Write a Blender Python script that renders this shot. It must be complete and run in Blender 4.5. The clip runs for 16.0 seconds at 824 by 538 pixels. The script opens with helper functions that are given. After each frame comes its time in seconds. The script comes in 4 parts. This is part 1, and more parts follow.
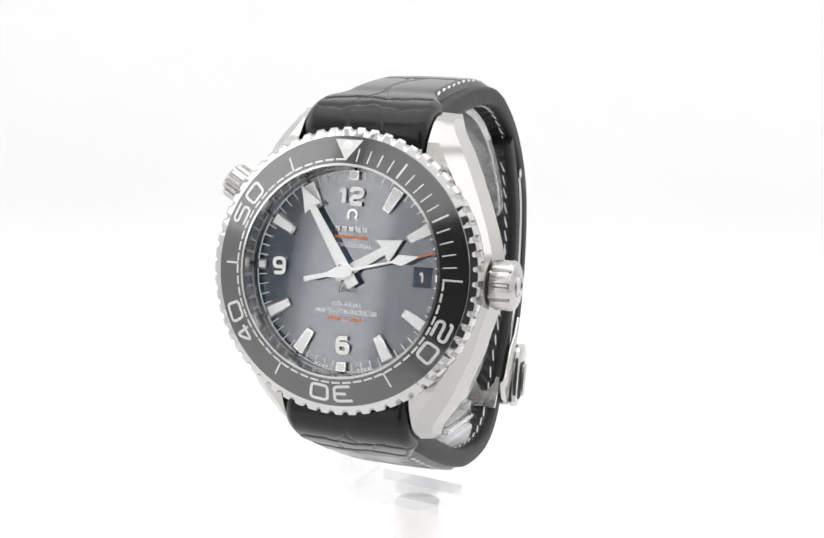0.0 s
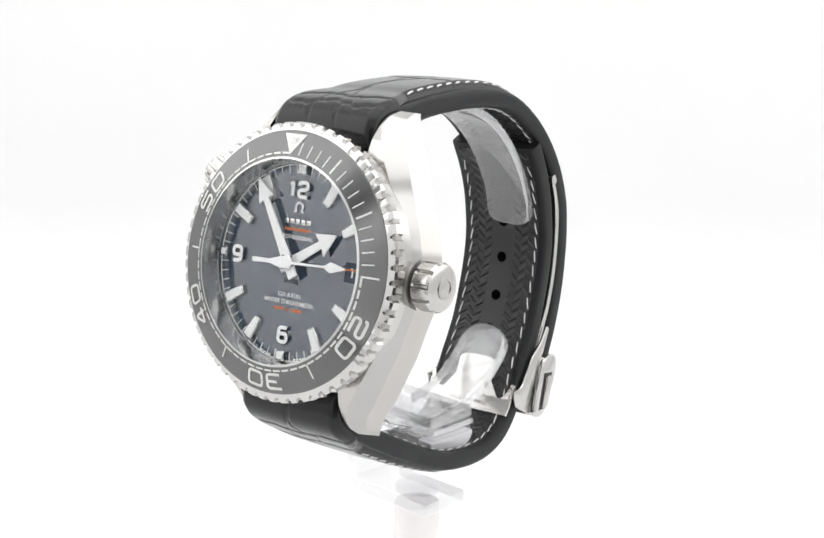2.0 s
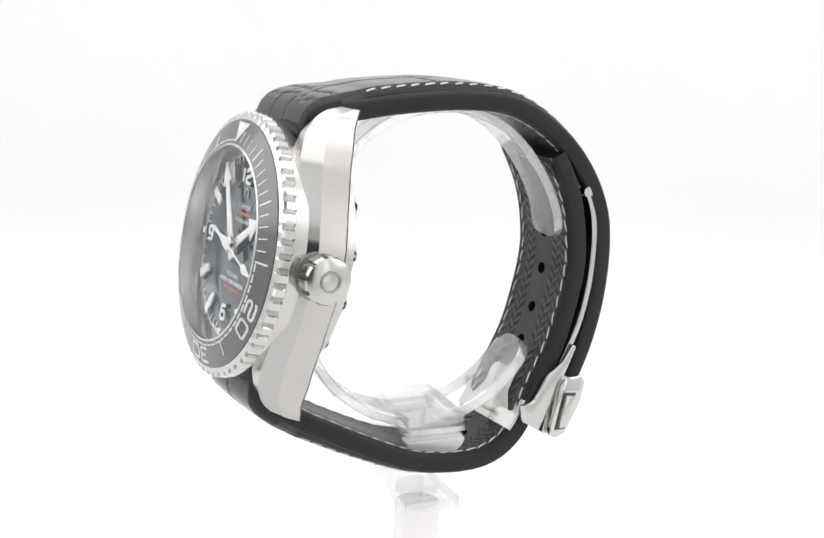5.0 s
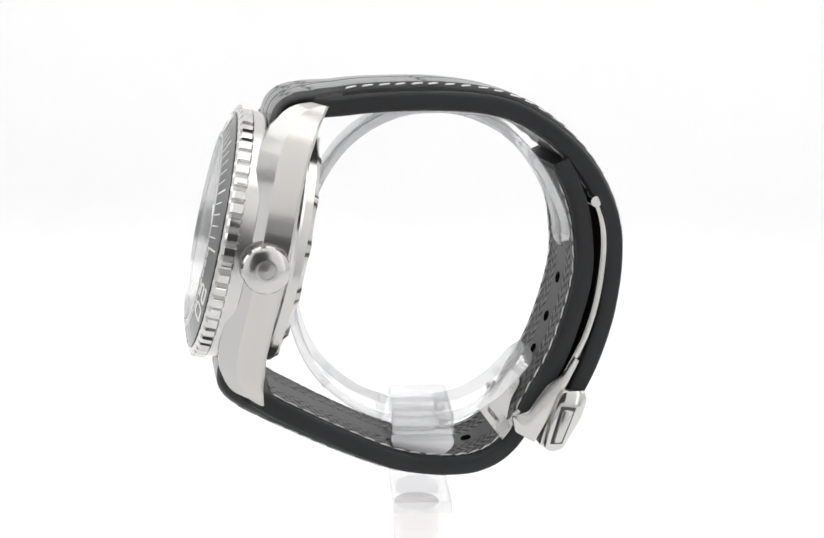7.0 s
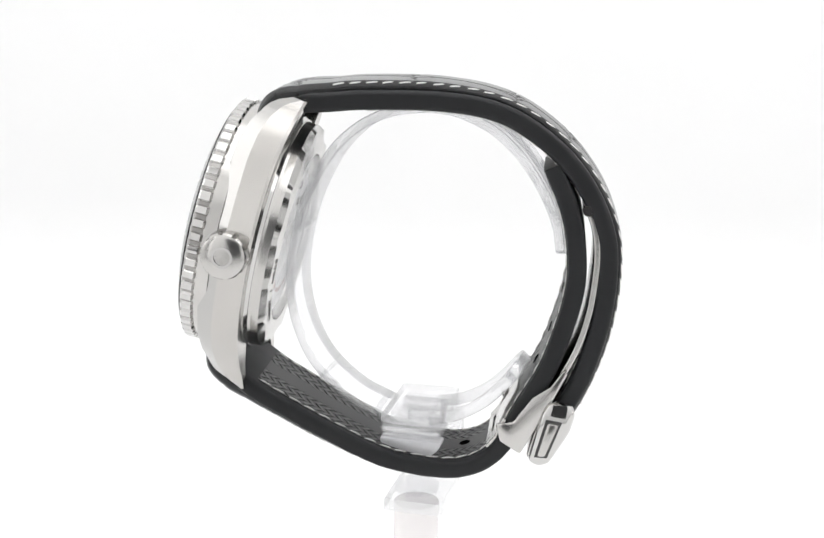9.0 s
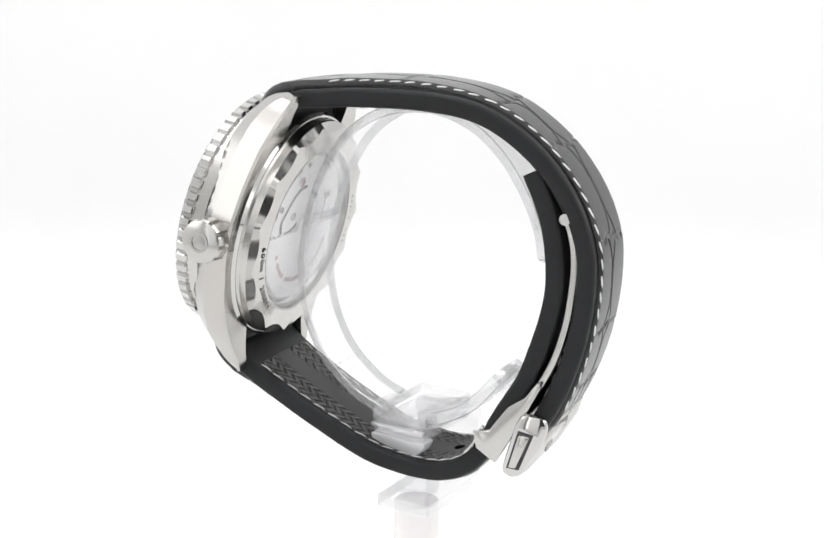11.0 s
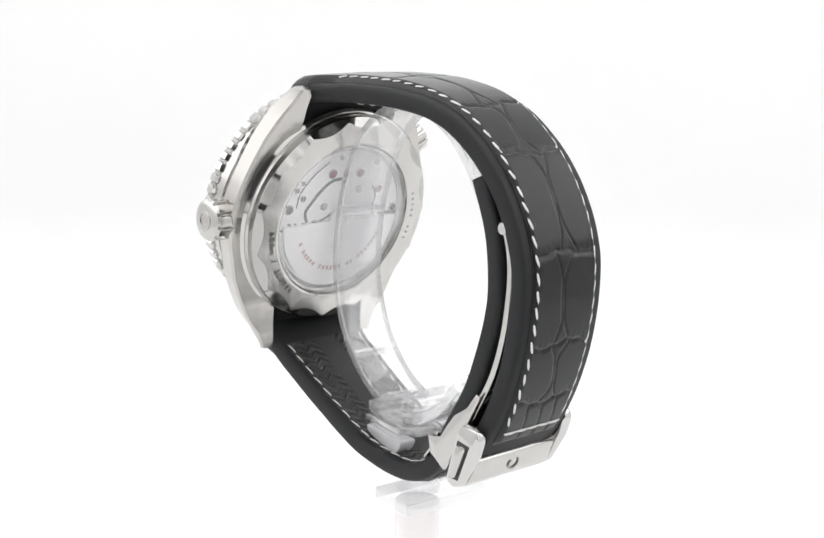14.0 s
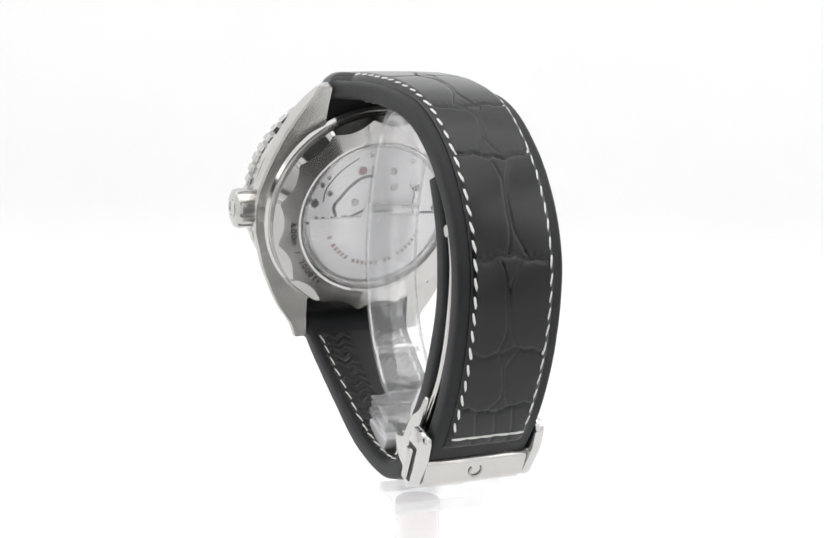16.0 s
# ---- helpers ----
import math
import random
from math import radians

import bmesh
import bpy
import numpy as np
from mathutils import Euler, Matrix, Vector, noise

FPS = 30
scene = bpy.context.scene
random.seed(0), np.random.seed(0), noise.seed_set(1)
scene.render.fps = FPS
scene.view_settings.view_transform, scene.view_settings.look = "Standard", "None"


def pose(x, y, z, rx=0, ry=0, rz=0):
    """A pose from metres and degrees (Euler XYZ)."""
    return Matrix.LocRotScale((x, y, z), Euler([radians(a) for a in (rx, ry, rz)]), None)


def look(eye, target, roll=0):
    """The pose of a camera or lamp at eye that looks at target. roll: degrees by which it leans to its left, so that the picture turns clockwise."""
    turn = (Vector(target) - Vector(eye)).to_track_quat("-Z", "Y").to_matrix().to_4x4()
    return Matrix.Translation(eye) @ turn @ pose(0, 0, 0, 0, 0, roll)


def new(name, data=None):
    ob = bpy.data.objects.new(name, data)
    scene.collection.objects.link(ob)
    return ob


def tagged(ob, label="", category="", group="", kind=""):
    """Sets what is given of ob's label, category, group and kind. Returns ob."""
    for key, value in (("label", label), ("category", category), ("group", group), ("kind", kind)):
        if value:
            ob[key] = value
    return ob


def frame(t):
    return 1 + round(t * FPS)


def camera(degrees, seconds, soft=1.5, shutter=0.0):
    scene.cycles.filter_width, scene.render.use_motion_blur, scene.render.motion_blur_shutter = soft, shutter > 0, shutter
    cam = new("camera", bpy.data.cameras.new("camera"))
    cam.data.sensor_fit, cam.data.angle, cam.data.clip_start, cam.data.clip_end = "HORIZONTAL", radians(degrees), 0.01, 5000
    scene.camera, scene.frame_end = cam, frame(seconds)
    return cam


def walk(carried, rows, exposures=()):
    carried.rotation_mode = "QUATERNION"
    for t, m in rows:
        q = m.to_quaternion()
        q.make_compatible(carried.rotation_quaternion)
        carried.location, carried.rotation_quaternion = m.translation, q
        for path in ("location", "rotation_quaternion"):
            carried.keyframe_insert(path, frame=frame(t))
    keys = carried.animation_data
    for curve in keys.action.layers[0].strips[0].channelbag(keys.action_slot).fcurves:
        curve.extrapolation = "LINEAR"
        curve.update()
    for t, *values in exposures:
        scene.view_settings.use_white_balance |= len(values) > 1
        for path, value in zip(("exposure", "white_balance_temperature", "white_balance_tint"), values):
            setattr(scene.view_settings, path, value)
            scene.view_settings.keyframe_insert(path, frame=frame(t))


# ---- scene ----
# ---- camera ----
cam = camera(32.98, 16.0)
EYE = (0.0, -0.240, 0.150)
AIM = (EYE[0] - 0.00819, EYE[1] + 0.970472, EYE[2] - 0.240995)
walk(cam, [(0, look(EYE, AIM, 1.17)), (16, look(EYE, AIM, 1.17))], [(0, 0.0), (16, 0.0)])

# angle of the turntable, second by second
TURN = [-20.05, -28.25, -36.60, -44.98, -53.33, -61.75, -70.22, -78.73, -87.26, -95.80,
        -104.33, -112.84, -121.31, -129.73, -138.30, -147.00, -155.80]
CASE_POSE = pose(0.00032, -0.03801, 0.0987, 77.742, -1.413, 0.307)
MM = 0.001

# ---- light: a white photo tent lit through its roof and sides ----
world = bpy.data.worlds.new("studio")
scene.world = world
world.use_nodes = True
world.node_tree.nodes["Background"].inputs[0].default_value = (1, 1, 1, 1)
world.node_tree.nodes["Background"].inputs[1].default_value = 0.33


def area(name, m, sx, sy, watts, color=(1, 1, 1)):
    d = bpy.data.lights.new(name, "AREA")
    d.shape, d.size, d.size_y, d.energy, d.color = "RECTANGLE", sx, sy, watts, color
    ob = new(name, d)
    ob.matrix_basis = m
    return ob


area("roof_light", look((0, -0.05, 0.578), (0, -0.02, 0)), 0.72, 0.50, 1.43)
area("side_light_a", look((-0.365, 0.02, 0.26), (0, 0.02, 0.2)), 0.50, 0.42, 0.69)
area("side_light_b", look((0.365, 0.02, 0.26), (0, 0.02, 0.2)), 0.50, 0.42, 0.69)
# upright strips in the tent's front corners: b is only an added mirror copy
area("strip_light_a", look((-0.278, -0.318, 0.2), (0, -0.04, 0.2)), 0.045, 0.36, 0.05)
area("added_strip_b", look((0.278, -0.318, 0.2), (0, -0.04, 0.2)), 0.045, 0.36, 0.05)


# ---- materials ----
def material(name):
    m = bpy.data.materials.new(name)
    m.use_nodes = True
    nt = m.node_tree
    return m, nt, nt.nodes["Principled BSDF"]


def surface(name, color, rough=0.5, metal=0.0, var=0.12, scale=300.0, bump=0.0, bump_scale=900.0, stretch=(1, 1, 1), spec=0.5, coat=0.0, ior=1.5):
    """A plain surface with tone and roughness variation at two scales and fine relief."""
    m, nt, b = material(name)
    L = nt.links.new
    tc = nt.nodes.new("ShaderNodeTexCoord")
    mp = nt.nodes.new("ShaderNodeMapping")
    mp.inputs["Scale"].default_value = stretch
    L(tc.outputs["Object"], mp.inputs[0])
    n1 = nt.nodes.new("ShaderNodeTexNoise")
    n1.inputs["Scale"].default_value, n1.inputs["Detail"].default_value = scale, 6
    n2 = nt.nodes.new("ShaderNodeTexNoise")
    n2.inputs["Scale"].default_value, n2.inputs["Detail"].default_value = scale * 0.13, 2
    add = nt.nodes.new("ShaderNodeMath")
    add.operation = "ADD"
    L(mp.outputs[0], n1.inputs[0]), L(mp.outputs[0], n2.inputs[0])
    L(n1.outputs[0], add.inputs[0]), L(n2.outputs[0], add.inputs[1])
    mr = nt.nodes.new("ShaderNodeMapRange")
    mr.inputs[1].default_value, mr.inputs[2].default_value = 0.6, 1.4
    mr.inputs[3].default_value, mr.inputs[4].default_value = 1 - var, 1 + var
    L(add.outputs[0], mr.inputs[0])
    mul = nt.nodes.new("ShaderNodeVectorMath")
    mul.operation = "SCALE"
    mul.inputs[0].default_value = color
    L(mr.outputs[0], mul.inputs["Scale"])
    L(mul.outputs[0], b.inputs["Base Color"])
    rr = nt.nodes.new("ShaderNodeMath")
    rr.operation = "MULTIPLY"
    rr.inputs[1].default_value = rough
    L(mr.outputs[0], rr.inputs[0])
    L(rr.outputs[0], b.inputs["Roughness"])
    b.inputs["Metallic"].default_value = metal
    b.inputs["Specular IOR Level"].default_value = spec
    b.inputs["IOR"].default_value = ior
    b.inputs["Coat Weight"].default_value = coat
    b.inputs["Coat Roughness"].default_value = 0.08
    if bump:
        n3 = nt.nodes.new("ShaderNodeTexNoise")
        n3.inputs["Scale"].default_value, n3.inputs["Detail"].default_value = bump_scale, 4
        L(mp.outputs[0], n3.inputs[0])
        bp = nt.nodes.new("ShaderNodeBump")
        bp.inputs["Strength"].default_value, bp.inputs["Distance"].default_value = bump, 0.0001
        L(n3.outputs[0], bp.inputs["Height"])
        L(bp.outputs[0], b.inputs["Normal"])
    return m


def clear_plastic(name, haze_part=0.035, tint=(0.85, 0.85, 0.87), wavy=0.25, clearness=0.957, base=0.02, graze=0.3):
    """Clear plastic: what lies behind shows through, with gloss that rises at glancing angles."""
    m, nt, b = material(name)
    L = nt.links.new
    nt.nodes.remove(b)
    out = nt.nodes["Material Output"]
    clear = nt.nodes.new("ShaderNodeBsdfTransparent")
    clear.inputs[0].default_value = (clearness, clearness, clearness + 0.004, 1)
    gloss = nt.nodes.new("ShaderNodeBsdfGlossy")
    gloss.inputs[0].default_value = (1, 1, 1, 1)
    gloss.inputs["Roughness"].default_value = 0.06
    haze = nt.nodes.new("ShaderNodeBsdfDiffuse")
    haze.inputs[0].default_value = (*tint, 1)
    lw = nt.nodes.new("ShaderNodeLayerWeight")
    lw.inputs[0].default_value = 0.5
    pw = nt.nodes.new("ShaderNodeMath")
    pw.operation = "POWER"
    pw.inputs[1].default_value = 3.5
    L(lw.outputs["Facing"], pw.inputs[0])
    fr = nt.nodes.new("ShaderNodeMath")
    fr.operation = "MULTIPLY_ADD"
    fr.inputs[1].default_value, fr.inputs[2].default_value = graze, base
    L(pw.outputs[0], fr.inputs[0])
    nz = nt.nodes.new("ShaderNodeTexNoise")
    nz.inputs["Scale"].default_value, nz.inputs["Detail"].default_value = 180, 3
    tc = nt.nodes.new("ShaderNodeTexCoord")
    L(tc.outputs["Object"], nz.inputs[0])
    bp = nt.nodes.new("ShaderNodeBump")
    bp.inputs["Strength"].default_value, bp.inputs["Distance"].default_value = wavy, 0.0002
    L(nz.outputs[0], bp.inputs["Height"])
    L(bp.outputs[0], gloss.inputs["Normal"])
    m1, m2 = nt.nodes.new("ShaderNodeMixShader"), nt.nodes.new("ShaderNodeMixShader")
    m1.inputs[0].default_value = haze_part
    L(clear.outputs[0], m1.inputs[1]), L(haze.outputs[0], m1.inputs[2])
    L(fr.outputs[0], m2.inputs[0]), L(m1.outputs[0], m2.inputs[1]), L(gloss.outputs[0], m2.inputs[2])
    L(m2.outputs[0], out.inputs[0])
    return m


TENT = surface("white tent cloth", (0.87, 0.87, 0.87), 0.9, var=0.008, scale=20, spec=0.1)
DARK_WALL = surface("dark wall for reflections", (0.15, 0.15, 0.155), 0.9, scale=4)
STEEL_BRUSHED = surface("brushed steel", (0.53, 0.514, 0.492), 0.23, 1.0, var=0.05, scale=260, bump=0.10, bump_scale=2500, stretch=(1, 0.06, 1))
STEEL_POLISHED = surface("polished steel", (0.60, 0.592, 0.58), 0.07, 1.0, var=0.03, scale=90)
STEEL_SATIN = surface("satin steel", (0.56, 0.548, 0.53), 0.2, 1.0, var=0.06, scale=200)
# Darker base tones down blown-out reflections: shade put into the bevels' colour.
STEEL_BEVEL = surface("bevel steel", (0.47, 0.462, 0.45), 0.15, 1.0, var=0.03, scale=120)
# Darker steel: painted shade in bezel gaps and crown slot; also dark marks, screws.
STEEL_DARK = surface("steel darkened for shade and marks", (0.40, 0.39, 0.375), 0.42, 1.0, var=0.1, scale=200)
CERAMIC = surface("grey black ceramic", (0.012, 0.012, 0.012), 0.14, var=0.06, scale=60, ior=2.25)
# Blue reflection of the crystal's coating is put into the dial's base colour.
DIAL = surface("polished black ceramic with reflected blue", (0.010, 0.028, 0.056), 0.05, var=0.03, scale=40, ior=2.5)
POINTER = surface("pale rhodium pointer", (0.88, 0.88, 0.87), 0.28, 0.25, var=0.03)
DIAL_RING = surface("polished grey metal ring", (0.58, 0.58, 0.57), 0.22, 1.0, var=0.03, scale=200)
WHITE_PRINT = surface("white print", (0.85, 0.85, 0.83), 0.5, var=0.04)
SILVER_PRINT = surface("silver inlay", (0.68, 0.68, 0.66), 0.35, 0.35, var=0.05)
ORANGE = surface("orange lacquer", (0.70, 0.19, 0.06), 0.45, var=0.05)
LUME = surface("white luminous paint", (0.88, 0.89, 0.87), 0.6, var=0.03)
BLUE_DATE = surface("dark blue date disc", (0.02, 0.035, 0.06), 0.4)
RUBBER = surface("black rubber", (0.0165, 0.017, 0.0182), 0.5, var=0.10, scale=400, bump=0.06, bump_scale=4000, spec=0.25)
LEATHER = surface("black crocodile leather", (0.005, 0.0053, 0.006), 0.19, var=0.22, scale=350, bump=0.10, bump_scale=1600, spec=0.40)
THREAD = surface("pale grey thread", (0.68, 0.68, 0.66), 0.8, var=0.15, scale=2500, bump=0.5, bump_scale=6000)
MOVEMENT = surface("rhodium movement plate", (0.90, 0.89, 0.885), 0.38, 0.15, var=0.05, scale=500)
# Near-black that paints the shade of gaps; dark screw heads use it too.
BLACK_GAP = surface("shaded gap", (0.06, 0.06, 0.06), 0.6)
# Near-black without gloss, painting the darkness inside the strap holes.
HOLE_SHADE = surface("painted hole shade", (0.002, 0.002, 0.002), 0.9, spec=0.0)
RED_PRINT = surface("dull red engraving", (0.52, 0.36, 0.34), 0.5)
RUBY = surface("ruby jewel", (0.22, 0.03, 0.05), 0.15)
ENGRAVED = surface("dark engraving", (0.02, 0.02, 0.02), 0.8, spec=0.05)
SAPPHIRE = clear_plastic("sapphire crystal", 0.0, (0.9, 0.9, 0.9), 0.0, 0.985, 0.006, 0.22)
BACK_SAPPHIRE = clear_plastic("case back crystal", 0.03, (0.95, 0.95, 0.96), 0.0, 0.99, 0.10, 0.25)
ACRYLIC = clear_plastic("clear acrylic", 0.04, (1.0, 1.0, 1.0), 0.25, 0.992, 0.10, 0.30)
ACRYLIC_PLATE = clear_plastic("clear acrylic plate", 0.03, (1.0, 1.0, 1.0), 0.15, 0.945, 0.06, 0.30)
ACRYLIC_BLOCK = clear_plastic("clear acrylic block", 0.05, (1.0, 1.0, 1.0), 0.35, 0.97, 0.10, 0.35)
# Haze and extra gloss put the edges' bright lines into the material.
ACRYLIC_EDGE = clear_plastic("cut acrylic edge", 0.14, (1.0, 1.0, 1.0), 0.6, 0.98, 0.20, 0.30)
ACRYLIC_FOOT = clear_plastic("milky cast acrylic", 0.55, (0.95, 0.95, 0.97), 0.2, 0.985, 0.05)
FROSTED = clear_plastic("milky acrylic", 0.4, (0.97, 0.92, 0.905), 0.1, 0.985)


def lining_material():
    """Embossed strap lining: chevron ribs with a smooth strip in the middle."""
    m, nt, b = material("embossed lining")
    L = nt.links.new
    uv = nt.nodes.new("ShaderNodeUVMap")
    sep = nt.nodes.new("ShaderNodeSeparateXYZ")
    L(uv.outputs[0], sep.inputs[0])

    def op(kind, a, bb=None):
        nd = nt.nodes.new("ShaderNodeMath")
        nd.operation = kind
        for i, v in enumerate((a, bb)):
            if v is None:
                continue
            if isinstance(v, (int, float)):
                nd.inputs[i].default_value = v
            else:
                L(v, nd.inputs[i])
        return nd.outputs[0]
    ax = op("ABSOLUTE", sep.outputs[0])
    zig = op("PINGPONG", op("ADD", ax, 0.4), 1.5)
    wave = op("SINE", op("MULTIPLY", op("ADD", sep.outputs[1], op("MULTIPLY", zig, 0.8)), 3.2))
    rib = op("SMOOTH_MIN", op("MAXIMUM", wave, -0.4), 0.5)
    smooth = op("GREATER_THAN", ax, 2.4)
    h = op("MULTIPLY", rib, smooth)
    bp = nt.nodes.new("ShaderNodeBump")
    bp.inputs["Strength"].default_value, bp.inputs["Distance"].default_value = 1.0, 0.0006
    L(h, bp.inputs["Height"])
    L(bp.outputs[0], b.inputs["Normal"])
    nz = nt.nodes.new("ShaderNodeTexNoise")
    nz.inputs["Scale"].default_value = 4.0
    L(uv.outputs[0], nz.inputs[0])
    mr = nt.nodes.new("ShaderNodeMapRange")
    mr.inputs[3].default_value, mr.inputs[4].default_value = 0.011, 0.02
    L(nz.outputs[0], mr.inputs[0])
    L(mr.outputs[0], b.inputs["Base Color"])
    b.inputs["Roughness"].default_value = 0.4
    return m


LINING = lining_material()


# ---- building helpers (millimetres in, metres out) ----
def mesh_part(name, verts, faces, mat, parent=None, label="", smooth=False, uvs=None):
    me = bpy.data.meshes.new(name)
    me.from_pydata([tuple(c * MM for c in v) for v in verts], [], faces)
    if uvs is not None:
        layer = me.uv_layers.new()
        for loop in me.loops:
            layer.data[loop.index].uv = uvs[loop.vertex_index]
    bm = bmesh.new()
    bm.from_mesh(me)
    bmesh.ops.recalc_face_normals(bm, faces=bm.faces)
    if smooth:
        for f in bm.faces:
            f.smooth = True
        for e in bm.edges:
            if len(e.link_faces) == 2 and e.calc_face_angle(0) > radians(smooth if smooth is not True else 35):
                e.smooth = False
    bm.to_mesh(me)
    bm.free()
    me.materials.append(mat)
    ob = new(name, me)
    ob.parent = parent
    if label:
        tagged(ob, label)
    return ob


def bevelled(name, verts, faces, mat, width, parent=None, label="", segments=2, limit=30):
    """A closed mesh whose sharp edges are rounded by width millimetres."""
    me = bpy.data.meshes.new(name)
    bm = bmesh.new()
    vs = [bm.verts.new([c * MM for c in v]) for v in verts]
    for f in faces:
        bm.faces.new([vs[i] for i in f])
    bmesh.ops.recalc_face_normals(bm, faces=bm.faces)
    es = [e for e in bm.edges if len(e.link_faces) == 2 and e.calc_face_angle(0) > radians(limit)]
    bmesh.ops.bevel(bm, geom=es, offset=width * MM, segments=segments, affect="EDGES", profile=0.5, clamp_overlap=True)
    for f in bm.faces:
        f.smooth = True
    for e in bm.edges:
        if len(e.link_faces) == 2 and e.calc_face_angle(0) > radians(40):
            e.smooth = False
    bm.to_mesh(me)
    bm.free()
    me.materials.append(mat)
    ob = new(name, me)
    ob.parent = parent
    if label:
        tagged(ob, label)
    return ob


def prism_data(poly, lo, hi, axis):
    """A polygon of (a, b) pulled from lo to hi along x (a=y, b=z), or along z (a=x, b=y)."""
    n = len(poly)
    put = (lambda a, b, c: (c, a, b)) if axis == "x" else (lambda a, b, c: (a, b, c))
    vs = [put(a, b, lo) for a, b in poly] + [put(a, b, hi) for a, b in poly]
    fs = [tuple(range(n))[::-1], tuple(range(n, 2 * n))]
    fs += [(i, (i + 1) % n, n + (i + 1) % n, n + i) for i in range(n)]
    return vs, fs


def prism(name, poly, lo, hi, mat, axis="z", width=0.0, parent=None, label="", segments=2):
    vs, fs = prism_data(poly, lo, hi, axis)
    if width:
        return bevelled(name, vs, fs, mat, width, parent, label, segments)
    return mesh_part(name, vs, fs, mat, parent, label)


def slab(name, x0, x1, y0, y1, z0, z1, mat, width=0.2, parent=None, label=""):
    return prism(name, [(x0, y0), (x1, y0), (x1, y1), (x0, y1)], z0, z1, mat, "z", width, parent, label)


def lathe(name, prof, mat, parent=None, label="", n=128, radius=None, smooth=30, axis="z", closed=True):
    """Turns the outline (r, h) round an axis; radius(a, r, h) may change r with the angle."""
    vs, fs, m = [], [], len(prof)
    for i in range(n):
        a = 2 * math.pi * i / n
        for r, h in prof:
            rr = radius(a, r, h) if radius else r
            u, v = rr * math.cos(a), rr * math.sin(a)
            vs.append((u, v, h) if axis == "z" else (h, u, v))
    for i in range(n):
        j = (i + 1) % n
        for k in range(m if closed else m - 1):
            l = (k + 1) % m
            fs.append((i * m + k, j * m + k, j * m + l, i * m + l))
    if not closed:
        if prof[0][0] > 0:
            fs.append(tuple(i * m for i in range(n))[::-1])
        if prof[-1][0] > 0:
            fs.append(tuple(i * m + m - 1 for i in range(n)))
    return mesh_part(name, vs, fs, mat, parent, label, smooth)


def spline(points, step=0.7):
    """A smooth curve through points, as evenly spaced places and lengths along it."""
    p = np.array(points, float)
    p = np.vstack([2 * p[0] - p[1], p, 2 * p[-1] - p[-2]])
    out = []
    for i in range(1, len(p) - 2):
        for t in np.linspace(0, 1, 24, endpoint=False):
            a, b, c, d = p[i - 1], p[i], p[i + 1], p[i + 2]
            out.append(0.5 * (2 * b + (c - a) * t + (2 * a - 5 * b + 4 * c - d) * t * t + (3 * b - a - 3 * c + d) * t ** 3))
    out.append(p[-2])
    out = np.array(out)
    s = np.r_[0, np.cumsum(np.linalg.norm(np.diff(out, axis=0), axis=1))]
    q = np.linspace(0, s[-1], max(8, int(s[-1] / step)))
    return np.stack([np.interp(q, s, out[:, k]) for k in range(out.shape[1])], 1), q


class Path:
    """A strap's line in the plane of y and z; side is +1 where the outside lies to its left."""

    def __init__(self, points, side, step=0.7):
        self.p, self.s = spline(points, step)
        t = np.gradient(self.p, axis=0)
        t /= np.linalg.norm(t, axis=1)[:, None]
        self.t, self.n = t, side * np.stack([-t[:, 1], t[:, 0]], 1)
        self.length = self.s[-1]

    def at(self, s):
        f = lambda a: np.array([np.interp(s, self.s, a[:, 0]), np.interp(s, self.s, a[:, 1])])
        p, t, n = f(self.p), f(self.t), f(self.n)
        return p, t / np.linalg.norm(t), n / np.linalg.norm(n)

    def near(self, y, z):
        return self.s[np.argmin((self.p[:, 0] - y) ** 2 + (self.p[:, 1] - z) ** 2)]


def sweep(name, path, section, s0, s1, mat, parent=None, label="", smooth=40, step=0.7):
    """Draws section(s), a closed ring of (x, height), along the path."""
    ss = np.linspace(s0, s1, max(6, int((s1 - s0) / step)))
    vs, fs, uv = [], [], []
    for s in ss:
        p, t, n = path.at(s)
        ring = section(s)
        for x, h in ring:
            vs.append((x, p[0] + n[0] * h, p[1] + n[1] * h))
            uv.append((x, s))
    m = len(ring)
    for i in range(len(ss) - 1):
        for k in range(m):
            l = (k + 1) % m
            fs.append((i * m + k, i * m + l, (i + 1) * m + l, (i + 1) * m + k))
    fs.append(tuple(range(m))[::-1])
    fs.append(tuple((len(ss) - 1) * m + k for k in range(m)))
    return mesh_part(name, vs, fs, mat, parent, label, smooth, uv)


def rounded(w, lo, hi, r):
    """A ring of (x, h): a bar from -w to w and lo to hi with rounded corners."""
    out = []
    for cx, cy, a0 in ((w - r, hi - r, 0), (-w + r, hi - r, 90), (-w + r, lo + r, 180), (w - r, lo + r, 270)):
        for a in (0, 30, 60, 90):
            out.append((cx + r * math.cos(radians(a0 + a)), cy + r * math.sin(radians(a0 + a))))
    return out


